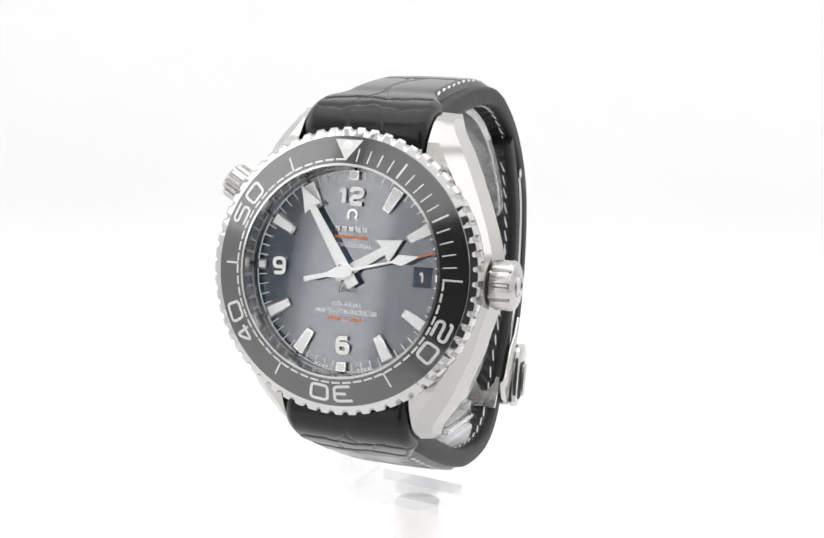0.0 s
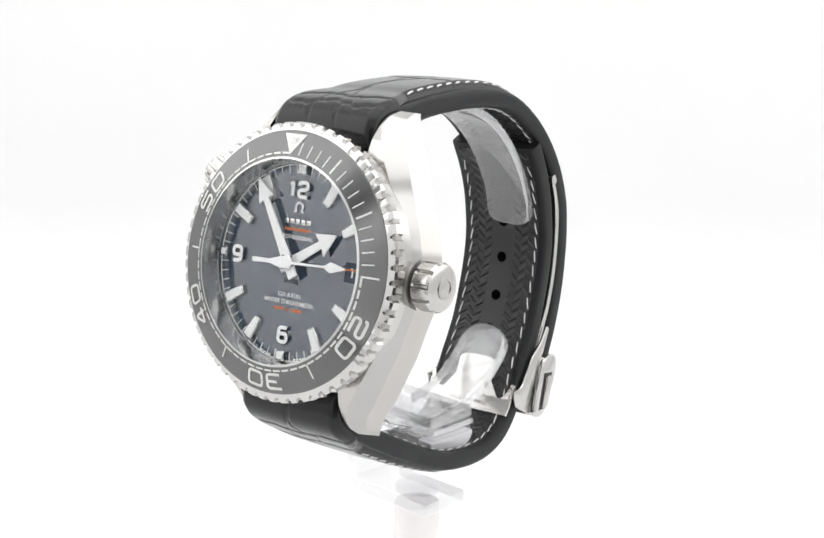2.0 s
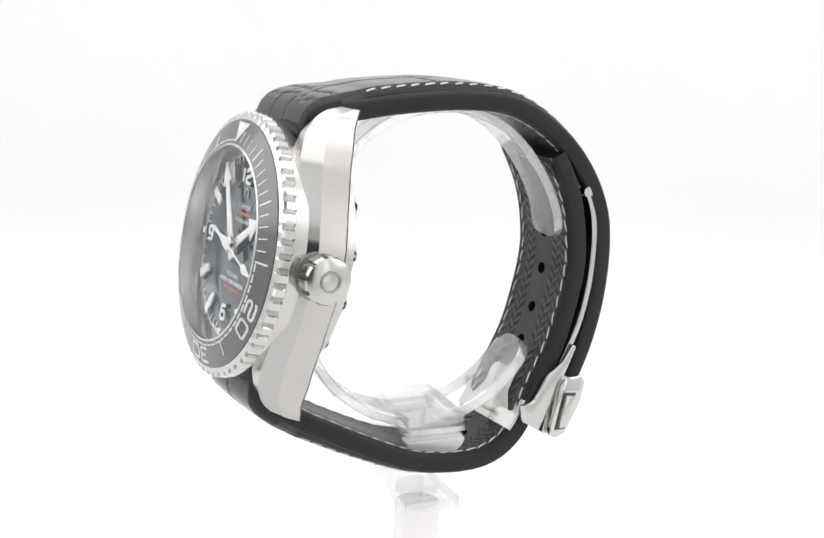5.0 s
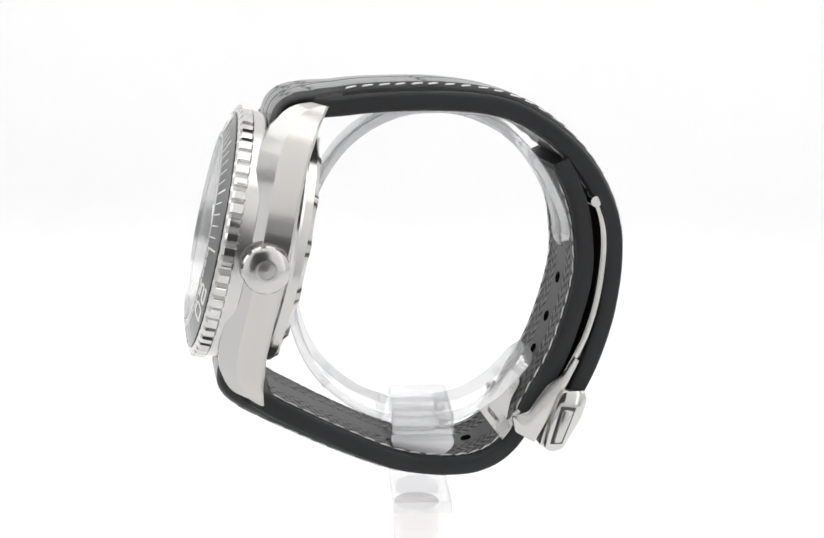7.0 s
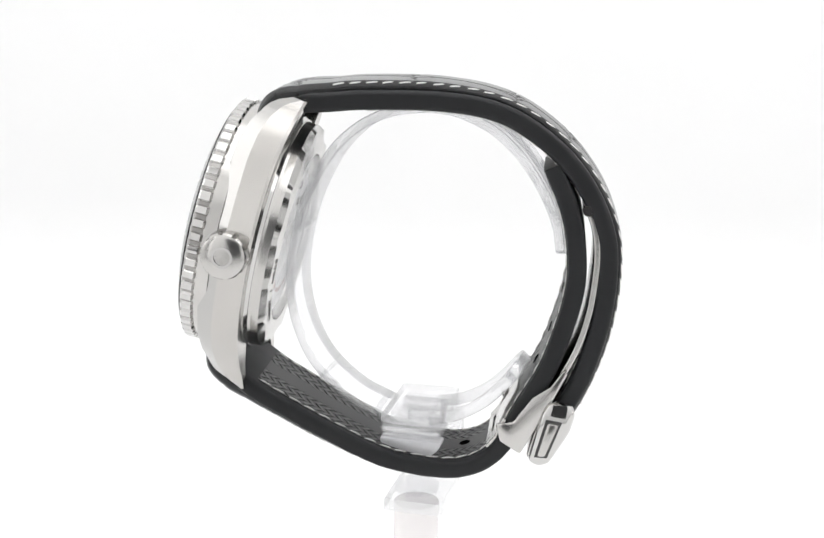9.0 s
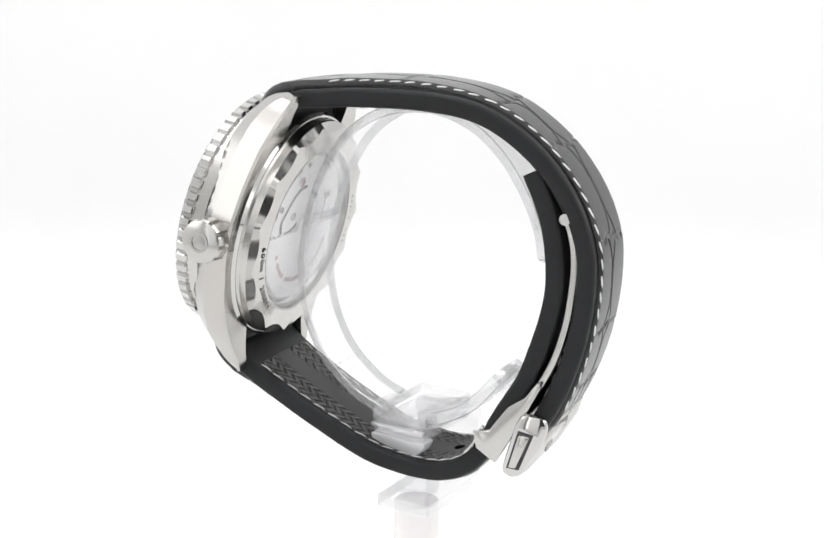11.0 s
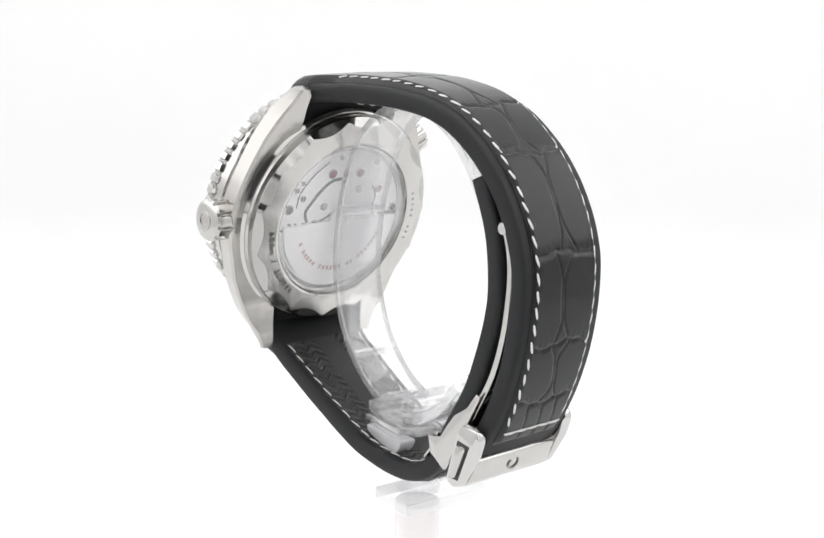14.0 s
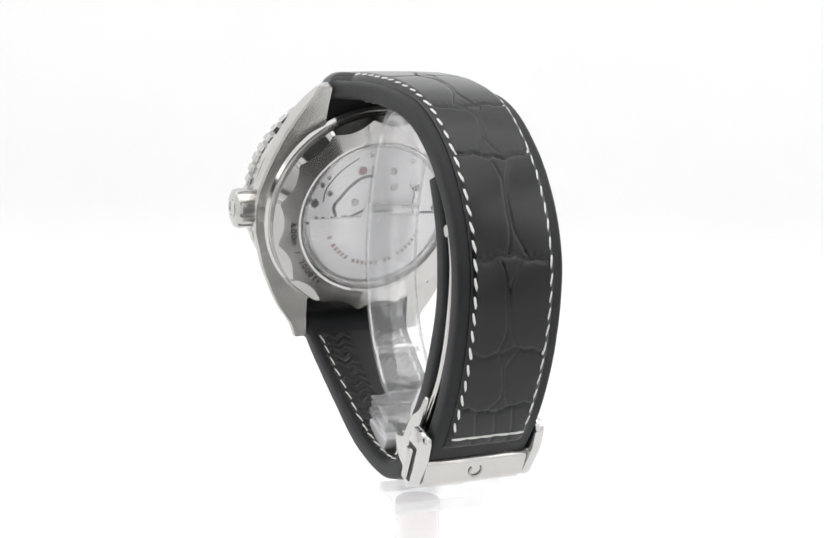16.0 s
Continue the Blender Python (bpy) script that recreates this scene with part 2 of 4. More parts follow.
def lettering(name, text, size, mat, m, parent, label="", depth=0.05, heavy=0.0, align="CENTER", space=1.0):
    """Raised letters of the built-in font, standing about the middle of pose m (millimetres)."""
    cu = bpy.data.curves.new(name, "FONT")
    cu.body, cu.size, cu.align_x, cu.align_y = text, size, align, "CENTER"
    cu.extrude, cu.offset, cu.resolution_u, cu.space_character = depth / 2, heavy, 4, space
    tmp = bpy.data.objects.new(name, cu)
    scene.collection.objects.link(tmp)
    dg = bpy.context.evaluated_depsgraph_get()
    me = bpy.data.meshes.new_from_object(tmp.evaluated_get(dg))
    bpy.data.objects.remove(tmp)
    me.transform(Matrix.Scale(MM, 4) @ m)
    me.materials.clear()
    me.materials.append(mat)
    ob = new(name, me)
    ob.parent = parent
    if label:
        tagged(ob, label)
    return ob


def pin_pose(x, y, z, turn=0.0):
    return Matrix.Translation((x, y, z)) @ Matrix.Rotation(radians(turn), 4, "Z")


# ---- the tent ----
def tent():
    # floor and back wall are one sweep with a wide bend
    prof = [(-300, 0), (150, 0)]
    for i in range(1, 13):
        a = radians(7.5 * i)
        prof.append((150 + 60 * math.sin(a), 60 - 60 * math.cos(a)))
    prof.append((210, 590))
    vs, fs = [], []
    for y, z in prof:
        vs += [(-380, y, z), (380, y, z)]
    for i in range(len(prof) - 1):
        fs.append((2 * i, 2 * i + 1, 2 * i + 3, 2 * i + 2))
    k = len(vs)
    for y, z in prof:
        vs += [(-380, y + 3, z - 3), (380, y + 3, z - 3)]
    for i in range(len(prof) - 1):
        fs.append((k + 2 * i, k + 2 * i + 2, k + 2 * i + 3, k + 2 * i + 1))
    ob = mesh_part("floor", vs, fs, TENT, smooth=60)
    tagged(ob, "seamless white sweep of backdrop cloth under the stand", "backdrop", kind="structure")
    # Unseen panels; the gaps in the front ones are sized for dark reflections.
    for nm, b in (("wall_west", (-384, -380, -330, 213, -3, 600)), ("wall_east", (380, 384, -330, 213, -3, 600)),
                  ("wall_south_a", (-312, -95, -334, -330, -3, 600)), ("wall_south_b", (95, 384, -334, -330, -3, 600)),
                  ("wall_south_c", (-95, 95, -334, -330, 275, 600)), ("wall_south_d", (-95, 95, -334, -330, -3, 36)), ("ceiling", (-384, 384, -334, 213, 596, 600))):
        x0, x1, y0, y1, z0, z1 = b
        ob = slab(nm, x0, x1, y0, y1, z0, z1, TENT, 0)
        tagged(ob, "plain white cloth panel of the photo tent", "tent panel", kind="structure")
    # Unseen wall, added dark so the front opening reflects as black.
    ob = slab("wall_unseen", -1500, 1500, -1510, -1500, -700, 1500, DARK_WALL, 0)
    tagged(ob, "dark unseen wall added for dark reflections", "wall", kind="structure")


tent()


# ---- the watch; x to 3 o'clock, y to 12 o'clock, z out of the dial ----
def clock(r, deg, z=0.0):
    a = radians(90 - deg)
    return (r * math.cos(a), r * math.sin(a), z)


watch = new("wrist_watch")
tagged(watch, "steel diving watch with black dial and black crocodile strap", "watch")


def case_parts():
    def outer(y):
        return float(np.interp(abs(y), [0, 4, 8, 12, 16, 20, 23, 25.6], [22.9, 22.5, 21.3, 19.8, 18.1, 16.1, 14.2, 13.3])) + (0.35 if -23 < y < -8 else 0.0) * min(1.0, (y + 23) / 4, (-8 - y) / 3)

    def top(y):
        return float(np.interp(abs(y), [0, 12, 17, 20.5, 23.6, 25.0, 25.6], [-4.4, -4.3, -4.6, -5.6, -7.6, -9.6, -11.5]))

    def edge(y):
        return float(np.interp(abs(y), [0, 8, 15, 19, 22, 24.3, 25.6], [-7.3, -7.3, -7.4, -7.9, -8.9, -10.6, -13.2]))

    def low(y):
        return float(np.interp(abs(y), [0, 10, 16, 22, 25.6], [-11.9, -11.9, -12.2, -13.2, -14.2]))

    def flat(y):
        return float(np.interp(abs(y), [0, 10, 16, 21, 25.6], [1.5, 1.5, 2.2, 2.6, 1.6]))

    for sgn, nm in ((1, "case_flank"), (-1, "case_flank")):
        vs, fs = [], []
        ys = list(np.linspace(-25.6, 25.6, 61))
        for y in ys:
            xi = 10.75 if abs(y) > 17 else 9.0
            xo, e = outer(y), edge(y)
            xr = xo - 0.75
            ring = [(xi, top(y)), (max(xi + 0.3, xr - flat(y)), top(y)), (xr, e), (xo, low(y) + 0.45), (xo - 0.4, low(y)), (xi, low(y))]
            vs += [(sgn * x, y, z) for x, z in ring]
        m = 6
        for i in range(len(ys) - 1):
            for k in range(m):
                l = (k + 1) % m
                fs.append((i * m + k, i * m + l, (i + 1) * m + l, (i + 1) * m + k))
        fs.append(tuple(range(m)))
        fs.append(tuple((len(ys) - 1) * m + k for k in range(m)))
        ob = mesh_part(nm, vs, fs, STEEL_BRUSHED, watch, "brushed steel flank with polished bevel and two lugs", 14)
        # polished upper bevel
        ob.data.materials.append(STEEL_BEVEL)
        for f in ob.data.polygons:
            c = f.center / MM
            if (f.normal.z > 0.3 and abs(c.x) > outer(c.y) - 0.75 - flat(c.y) * 0.95):
                f.material_index = 1
    lathe("mid_case", [(9, -4.0), (20.6, -4.0), (20.6, -11.6), (9, -11.6)], STEEL_SATIN, watch, n=96)
    lathe("bezel_seat", [(17, -3.0), (21.35, -3.0), (21.35, -5.6), (17, -5.6)], STEEL_SATIN, watch, n=96)


def fillet(pts, closed, rad=0.6):
    out, n = [], len(pts)
    for i, p in enumerate(pts):
        if not closed and i in (0, n - 1):
            out.append(Vector(p))
            continue
        a, c, p = Vector(pts[i - 1]), Vector(pts[(i + 1) % n]), Vector(p)
        d0, d1 = min(rad, (a - p).length / 2.05), min(rad, (c - p).length / 2.05)
        q0, q1 = p + (a - p).normalized() * d0, p + (c - p).normalized() * d1
        for t in (0, 0.25, 0.5, 0.75, 1):
            out.append((1 - t) ** 2 * q0 + 2 * t * (1 - t) * p + t * t * q1)
    return out


def stroke_figure(name, strokes, w, h, pen, x, y, z0, z1, mat, parent, label=""):
    """A figure drawn with a pen of even width, strokes in unit boxes of w by h about (x, y)."""
    vs, fs = [], []
    for pts, closed in strokes:
        pts = fillet([((a - 0.5) * w, (b - 0.5) * h) for a, b in pts], closed, 0.62)
        n, base = len(pts), len(vs)
        for i, p in enumerate(pts):
            a = pts[i - 1] if closed or i else p
            c = pts[(i + 1) % n] if closed or i < n - 1 else p
            t = (c - a).normalized()
            o = Vector((-t.y, t.x)) * pen / 2
            for e, z in ((o, z0), (-o, z0), (-o * 0.85, z1), (o * 0.85, z1)):
                vs.append((p.x + e.x + x, p.y + e.y + y, z))
        for i in range(n if closed else n - 1):
            j = (i + 1) % n
            for k in range(4):
                l = (k + 1) % 4
                fs.append((base + 4 * i + k, base + 4 * i + l, base + 4 * j + l, base + 4 * j + k))
        if not closed:
            fs += [(base, base + 1, base + 2, base + 3), (base + 4 * n - 1, base + 4 * n - 2, base + 4 * n - 3, base + 4 * n - 4)]
    return mesh_part(name, vs, fs, mat, parent, label)


FIGURES = {"1": [([(0.0, 0.74), (0.6, 1.0), (0.6, 0.0)], False)],
           "2": [([(0, 0.76), (0, 1), (1, 1), (1, 0.52), (0, 0.44), (0, 0), (1, 0)], False)],
           "6": [([(0, 0), (0, 0.58), (1, 0.58), (1, 0)], True), ([(0, 0.35), (0, 1), (0.92, 1)], False)],
           "9": [([(1, 1), (1, 0.42), (0, 0.42), (0, 1)], True), ([(1, 0.65), (1, 0), (0.08, 0)], False)]}


def bezel_parts():
    teeth = 60

    def cog(a, r, h):
        if r < 21.0:
            return r
        u = (a / (2 * math.pi) * teeth + 0.25) % 1.0
        dip = 0.40 if u < 0.34 else 0.0
        return r - dip * (1.0 if r > 21.3 else 0.25)

    lathe("bezel", [(16.2, 0.5), (20.0, -0.75), (20.75, -0.95), (21.6, -1.25), (21.95, -1.6), (21.95, -3.2), (21.5, -3.5), (16.2, -3.5)],
          STEEL_POLISHED, watch, "steel bezel ring with toothed grip", 480, cog, 20)
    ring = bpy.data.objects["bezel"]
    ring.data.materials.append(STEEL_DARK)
    # Darker steel in the tooth gaps paints the shade between the teeth.
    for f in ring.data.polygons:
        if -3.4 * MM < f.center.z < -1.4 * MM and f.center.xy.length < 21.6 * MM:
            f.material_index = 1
    insert = lathe("bezel_insert", [(16.35, 0.62), (20.45, -0.66), (20.55, -0.8), (16.35, 0.4)], CERAMIC, watch, "grey black ceramic ring with silver scale", 160)

    def zc(r):
        return 0.62 - (r - 16.35) * 1.28 / 4.1

    def bar(nm, r0, r1, w, deg, mat=SILVER_PRINT):
        # a flat inlay lying on the cone, pointing at the centre
        c, s = math.cos(radians(90 - deg)), math.sin(radians(90 - deg))
        vs = []
        for lift in (0.0, 0.07):
            for r, o in ((r0, -w / 2), (r1, -w / 2), (r1, w / 2), (r0, w / 2)):
                vs.append((r * c - o * s, r * s + o * c, zc(r) + lift))
        mesh_part(nm, vs, [(0, 3, 2, 1), (4, 5, 6, 7), (0, 1, 5, 4), (1, 2, 6, 5), (2, 3, 7, 6), (3, 0, 4, 7)], mat, insert)

    for i in range(1, 16):
        bar("minute_mark", 16.75, 19.3 if i in (5, 10) else (19.6 if i == 15 else 18.7), 0.2 if i % 5 else 0.3, i * 6)
    for i in (25, 35, 45, 55):
        bar("minute_mark", 16.9, 19.2, 0.28, i * 6)
    for i in range(15, 60):
        # short dashes that follow the inner rim
        vs = []
        for lift in (0.0, 0.07):
            for r in (16.75, 17.05):
                for d in (i * 6 + 0.7, i * 6 + 3.0, i * 6 + 5.3):
                    x, y, z = clock(r, d)
                    vs.append((x, y, zc(r) + lift))
        mesh_part("minute_dash", vs, [(6, 7, 10, 9), (7, 8, 11, 10), (0, 3, 4, 1), (1, 4, 5, 2), (0, 1, 7, 6), (1, 2, 8, 7), (3, 9, 10, 4), (4, 10, 11, 5), (0, 6, 9, 3), (2, 5, 11, 8)],
                  SILVER_PRINT, insert)
    glyphs = {"0": [([(0, 0), (0, 1), (1, 1), (1, 0)], True)], "2": [([(0, 0.78), (0, 1), (1, 1), (1, 0.5), (0, 0.5), (0, 0), (1, 0)], False)],
              "3": [([(0, 1), (1, 1), (1, 0), (0, 0)], False), ([(0.3, 0.5), (1, 0.5)], False)], "4": [([(0.74, 0), (0.74, 1), (0.6, 1), (0, 0.3), (1, 0.3)], False)],
              "5": [([(1, 1), (0, 1), (0, 0.56), (1, 0.56), (1, 0), (0, 0)], False)]}
    W, H, GAP, PEN, RC = 2.75, 2.2, 1.15, 0.44, 18.62

    def ribbon(strokes, shift, deg):
        vs, fs = [], []
        for pts, closed in strokes:
            pts = fillet([(x * W, (y - 0.5) * H) for x, y in pts], closed)
            n = len(pts)
            base = len(vs)
            for i, p in enumerate(pts):
                a = pts[i - 1] if closed or i else p
                c = pts[(i + 1) % n] if closed or i < n - 1 else p
                t = (c - a).normalized()
                o = Vector((-t.y, t.x)) * PEN / 2
                for e, lift in ((o, 0.0), (-o, 0.0), (-o, 0.08), (o, 0.08)):
                    x, y = p.x + e.x + shift, p.y + e.y
                    r = RC + y
                    cx, cy, _ = clock(r, deg + math.degrees(x / RC))
                    vs.append((cx, cy, zc(r) + lift))
            for i in range(n if closed else n - 1):
                j = (i + 1) % n
                for k in range(4):
                    l = (k + 1) % 4
                    fs.append((base + 4 * i + k, base + 4 * i + l, base + 4 * j + l, base + 4 * j + k))
            if not closed:
                fs += [(base, base + 1, base + 2, base + 3), (base + 4 * n - 1, base + 4 * n - 2, base + 4 * n - 3, base + 4 * n - 4)]
        mesh_part("numeral", vs, fs, SILVER_PRINT, insert)

    for k, txt in ((20, "20"), (30, "30"), (40, "40"), (50, "50")):
        for ch, shift in zip(txt, (-W - GAP / 2, GAP / 2)):
            ribbon(glyphs[ch], shift, k * 6)
    tri = [clock(16.7, 0), clock(20.1, -6.4), clock(20.1, 6.4)]
    vs = [(x, y, zc(math.hypot(x, y)) + lift) for lift in (0, 0.1) for x, y, _ in tri]
    mesh_part("triangle", vs, [(0, 2, 1), (3, 4, 5), (0, 1, 4, 3), (1, 2, 5, 4), (2, 0, 3, 5)], SILVER_PRINT, insert, "silver triangle at the zero mark")
    d = lathe("lume_dot", [(0.0, 0.3), (0.55, 0.28), (0.75, 0.1), (0.75, -0.1)], LUME, insert, "white luminous dot", 24, closed=False)
    d.matrix_basis = Matrix.Translation([c * MM for c in clock(19.0, 0, zc(19.0) + 0.06)])


def dial_parts():
    dial = lathe("dial", [(0.0, -3.05), (16.0, -3.05), (16.0, -3.4), (0.0, -3.4)], DIAL, watch, "polished black ceramic dial tinted with reflected blue", 128, closed=False)
    lathe("flange", [(15.55, -3.0), (16.25, 0.3), (16.5, 0.3), (16.5, -3.2), (15.55, -3.2)], DIAL_RING, watch, "grey metal inner ring round the dial", 128)
    lathe("crystal_gasket", [(15.85, 0.1), (15.95, 0.72), (16.33, 0.6), (16.33, 0.1)], DIAL_RING, watch, n=128)
    dome = [(0.0, 1.45)] + [(15.85 * i / 8, 1.45 - 0.75 * (i / 8) ** 2) for i in range(1, 9)] + [(15.85, 0.1)]
    under = [(15.85 * i / 8, 0.1 + 0.6 * (1 - (i / 8) ** 2)) for i in range(7, -1, -1)]
    crystal = lathe("crystal", dome + under, SAPPHIRE, watch, "domed clear sapphire crystal", 128, closed=False)
    crystal.visible_shadow = False

    def block(nm, r0, r1, w0, w1, deg, z0, z1, mat, parent, width=0.12):
        p = [(-w0 / 2, r0), (w0 / 2, r0), (w1 / 2, r1), (-w1 / 2, r1)]
        a = radians(-deg)
        p = [(x * math.cos(a) - y * math.sin(a), x * math.sin(a) + y * math.cos(a)) for x, y in p]
        return prism(nm, p, z0, z1, mat, "z", width, parent, segments=1)

    for h in (1, 2, 4, 5, 7, 8, 10, 11):
        ob = block("hour_marker", 10.9, 15.0, 1.45, 2.1, h * 30, -3.05, -2.35, STEEL_POLISHED, watch)
        block("lume", 11.25, 14.7, 0.95, 1.55, h * 30, -2.6, -2.28, LUME, ob, 0.05)
    for deg, r0, r1, w in ((0, 13.9, 15.5, 1.7), (180, 13.9, 15.5, 1.7), (270, 13.9, 15.3, 1.5), (90, 14.1, 15.3, 1.5)):
        ob = block("hour_marker", r0, r1, w, w, deg, -3.05, -2.35, STEEL_POLISHED, watch)
        block("lume", r0 + 0.25, r1 - 0.25, w - 0.5, w - 0.5, deg, -2.6, -2.28, LUME, ob, 0.05)
    for i in range(60):
        if i % 5:
            block("minute_track_mark", 14.0, 15.5, 0.14, 0.14, i * 6, -3.05, -2.99, WHITE_PRINT, dial, 0)
    for a0, a1 in ((36, 54), (66, 84), (96, 114), (126, 144), (156, 174), (186, 204), (216, 234), (246, 264), (276, 294), (306, 324), (336, 354), (6, 24)):
        vs, fs, n = [], [], 7
        for lift in (-3.05, -2.995):
            for r in (15.38, 15.54):
                vs += [clock(r, d, lift) for d in np.linspace(a0 - 5, a1 + 5, n)]
        for i in range(n - 1):
            fs += [(2 * n + i, 2 * n + i + 1, 3 * n + i + 1, 3 * n + i), (i, n + i, n + i + 1, i + 1),
                   (i, i + 1, 2 * n + i + 1, 2 * n + i), (n + i, 3 * n + i, 3 * n + i + 1, n + i + 1)]
        mesh_part("track_arc", vs, fs, WHITE_PRINT, dial)
    for ch, x, y, w in (("1", -1.55, 11.5, 0.9), ("2", 0.65, 11.5, 1.75), ("6", 0, -11.4, 1.7), ("9", -11.6, 0, 1.7)):
        ob = stroke_figure("numeral", FIGURES[ch], w, 2.25, 0.76, x, y, -3.05, -2.5, STEEL_POLISHED, watch, "applied steel numeral")
        stroke_figure("lume", FIGURES[ch], w, 2.25, 0.58, x, y, -2.6, -2.42, LUME, ob, "white luminous filling")
    # date
    fr = block("date_window", 10.5, 13.5, 3.1, 3.1, 90, -3.06, -2.98, BLUE_DATE, watch, 0.02)
    stroke_figure("date_numeral", FIGURES["1"], 0.75, 1.5, 0.34, 11.9, 0, -2.97, -2.94, WHITE_PRINT, fr, "white figure")
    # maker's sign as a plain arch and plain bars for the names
    vs, fs = [], []
    arc = [radians(a) for a in range(-50, 231, 14)]
    for lift in (-3.05, -2.8):
        for r in (0.55, 0.9):
            vs += [(r * math.cos(a), 8.7 + r * math.sin(a), lift) for a in arc]
    n = len(arc)
    for i in range(n - 1):
        fs += [(2 * n + i, 2 * n + i + 1, 3 * n + i + 1, 3 * n + i), (i, i + 1, 2 * n + i + 1, 2 * n + i), (n + i, 3 * n + i, 3 * n + i + 1, n + i + 1)]
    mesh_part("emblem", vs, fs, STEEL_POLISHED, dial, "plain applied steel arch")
    for sx in (-1, 1):
        slab("emblem_foot", sx * 0.75 - 0.36, sx * 0.75 + 0.36, 7.86, 8.12, -3.05, -2.82, STEEL_POLISHED, 0.05, dial)
    for i in range(5):
        slab("name_bar", -2.75 + i * 1.13, -1.82 + i * 1.13, 6.05, 6.85, -3.05, -2.85, STEEL_POLISHED, 0.08, dial)
    for i in range(9):
        slab("name_bar", -2.7 + i * 0.6, -2.2 + i * 0.6, 5.0, 5.42, -3.05, -3.0, ORANGE, 0, dial)
    lettering("dial_print", "PROFESSIONAL", 0.92, WHITE_PRINT, pin_pose(0, 3.95, -3.02), dial, "", 0.04, 0.01, space=1.1)
    lettering("dial_print", "[ZrO2]", 1.0, ENGRAVED, pin_pose(0, -2.9, -3.02), dial, "grey print", 0.04)
    lettering("dial_print", "CO-AXIAL", 0.95, WHITE_PRINT, pin_pose(0, -5.15, -3.02), dial, "", 0.04, 0.01, space=1.15)
    lettering("dial_print", "MASTER CHRONOMETER", 0.90, WHITE_PRINT, pin_pose(0, -6.3, -3.02), dial, "", 0.04, 0.01, space=1.0)
    for i in range(11):
        if i not in (4, 6):
            slab("print_bar", -2.9 + i * 0.53, -2.5 + i * 0.53, -7.62, -7.2, -3.05, -3.0, ORANGE, 0, dial)
    for sx in (-1, 1):
        for i in range(4):
            x, y, _ = clock(15.15, 180 + sx * (10 + 2.2 * i))
            slab("print_bar", x - 0.2, x + 0.2, y - 0.15, y + 0.15, -3.05, -3.0, WHITE_PRINT, 0, dial)


def arrow(name, tip, width_base, width_neck, head0, head_w, z, tail, label):
    """A broad-arrow pointer lying along +y about its own pivot."""
    root = prism(name, [(-width_base / 2, -tail), (width_base / 2, -tail), (width_base / 2, 0.4), (width_neck / 2, head0), (head_w / 2, head0 - 0.25), (0, tip), (-head_w / 2, head0 - 0.25), (-width_neck / 2, head0), (-width_base / 2, 0.4)],
                 0, 0.32, POINTER, "z", 0.1, watch, label, 1)
    root.location.z = z * MM
    prism("lume", [(-head_w / 2 + 0.5, head0 + 0.15), (head_w / 2 - 0.5, head0 + 0.15), (0, tip - 0.75)], 0.25, 0.36, LUME, "z", 0, root)
    prism("lume", [(-width_base * 0.28, 2.4), (width_base * 0.28, 2.4), (width_neck * 0.3, head0 - 0.5), (-width_neck * 0.3, head0 - 0.5)], 0.25, 0.36, LUME, "z", 0, root)
    return root


def pointers():
    hour = arrow("hour_hand", 10.3, 1.7, 1.25, 6.7, 4.1, -2.35, 2.2, "short steel broad arrow pointer with white lume")
    hour.rotation_euler.z = radians(-58.6)
    minute = arrow("minute_hand", 15.1, 1.9, 1.15, 11.3, 3.3, -1.85, 2.6, "long steel broad arrow pointer with white lume")
    lathe("hand_hub", [(0, 0), (1.35, 0), (1.35, 0.5), (1.0, 0.75), (0, 0.8)], STEEL_POLISHED, watch, n=32, closed=False).location.z = -1.6 * MM
    sec = prism("second_hand", [(-0.4, -6.7), (0.4, -6.7), (0.33, -3), (0.9, -0.9), (0.9, 0.9), (0.22, 1.4), (0.16, 8.0), (0.85, 9.3), (0.12, 12.2), (-0.12, 12.2), (-0.85, 9.3), (-0.16, 8.0), (-0.22, 1.4), (-0.9, 0.9), (-0.9, -0.9), (-0.33, -3)],
                0, 0.22, POINTER, "z", 0.06, watch, "thin steel sweep pointer with orange tip", 1)
    prism("tip", [(-0.13, 12.2), (0.13, 12.2), (0.1, 15.1), (-0.1, 15.1)], 0.02, 0.2, ORANGE, "z", 0, sec, "orange tip")
    prism("lume", [(0.0, 8.5), (0.5, 9.35), (0.0, 11.2), (-0.5, 9.35)], 0.15, 0.26, LUME, "z", 0, sec)
    return minute, sec


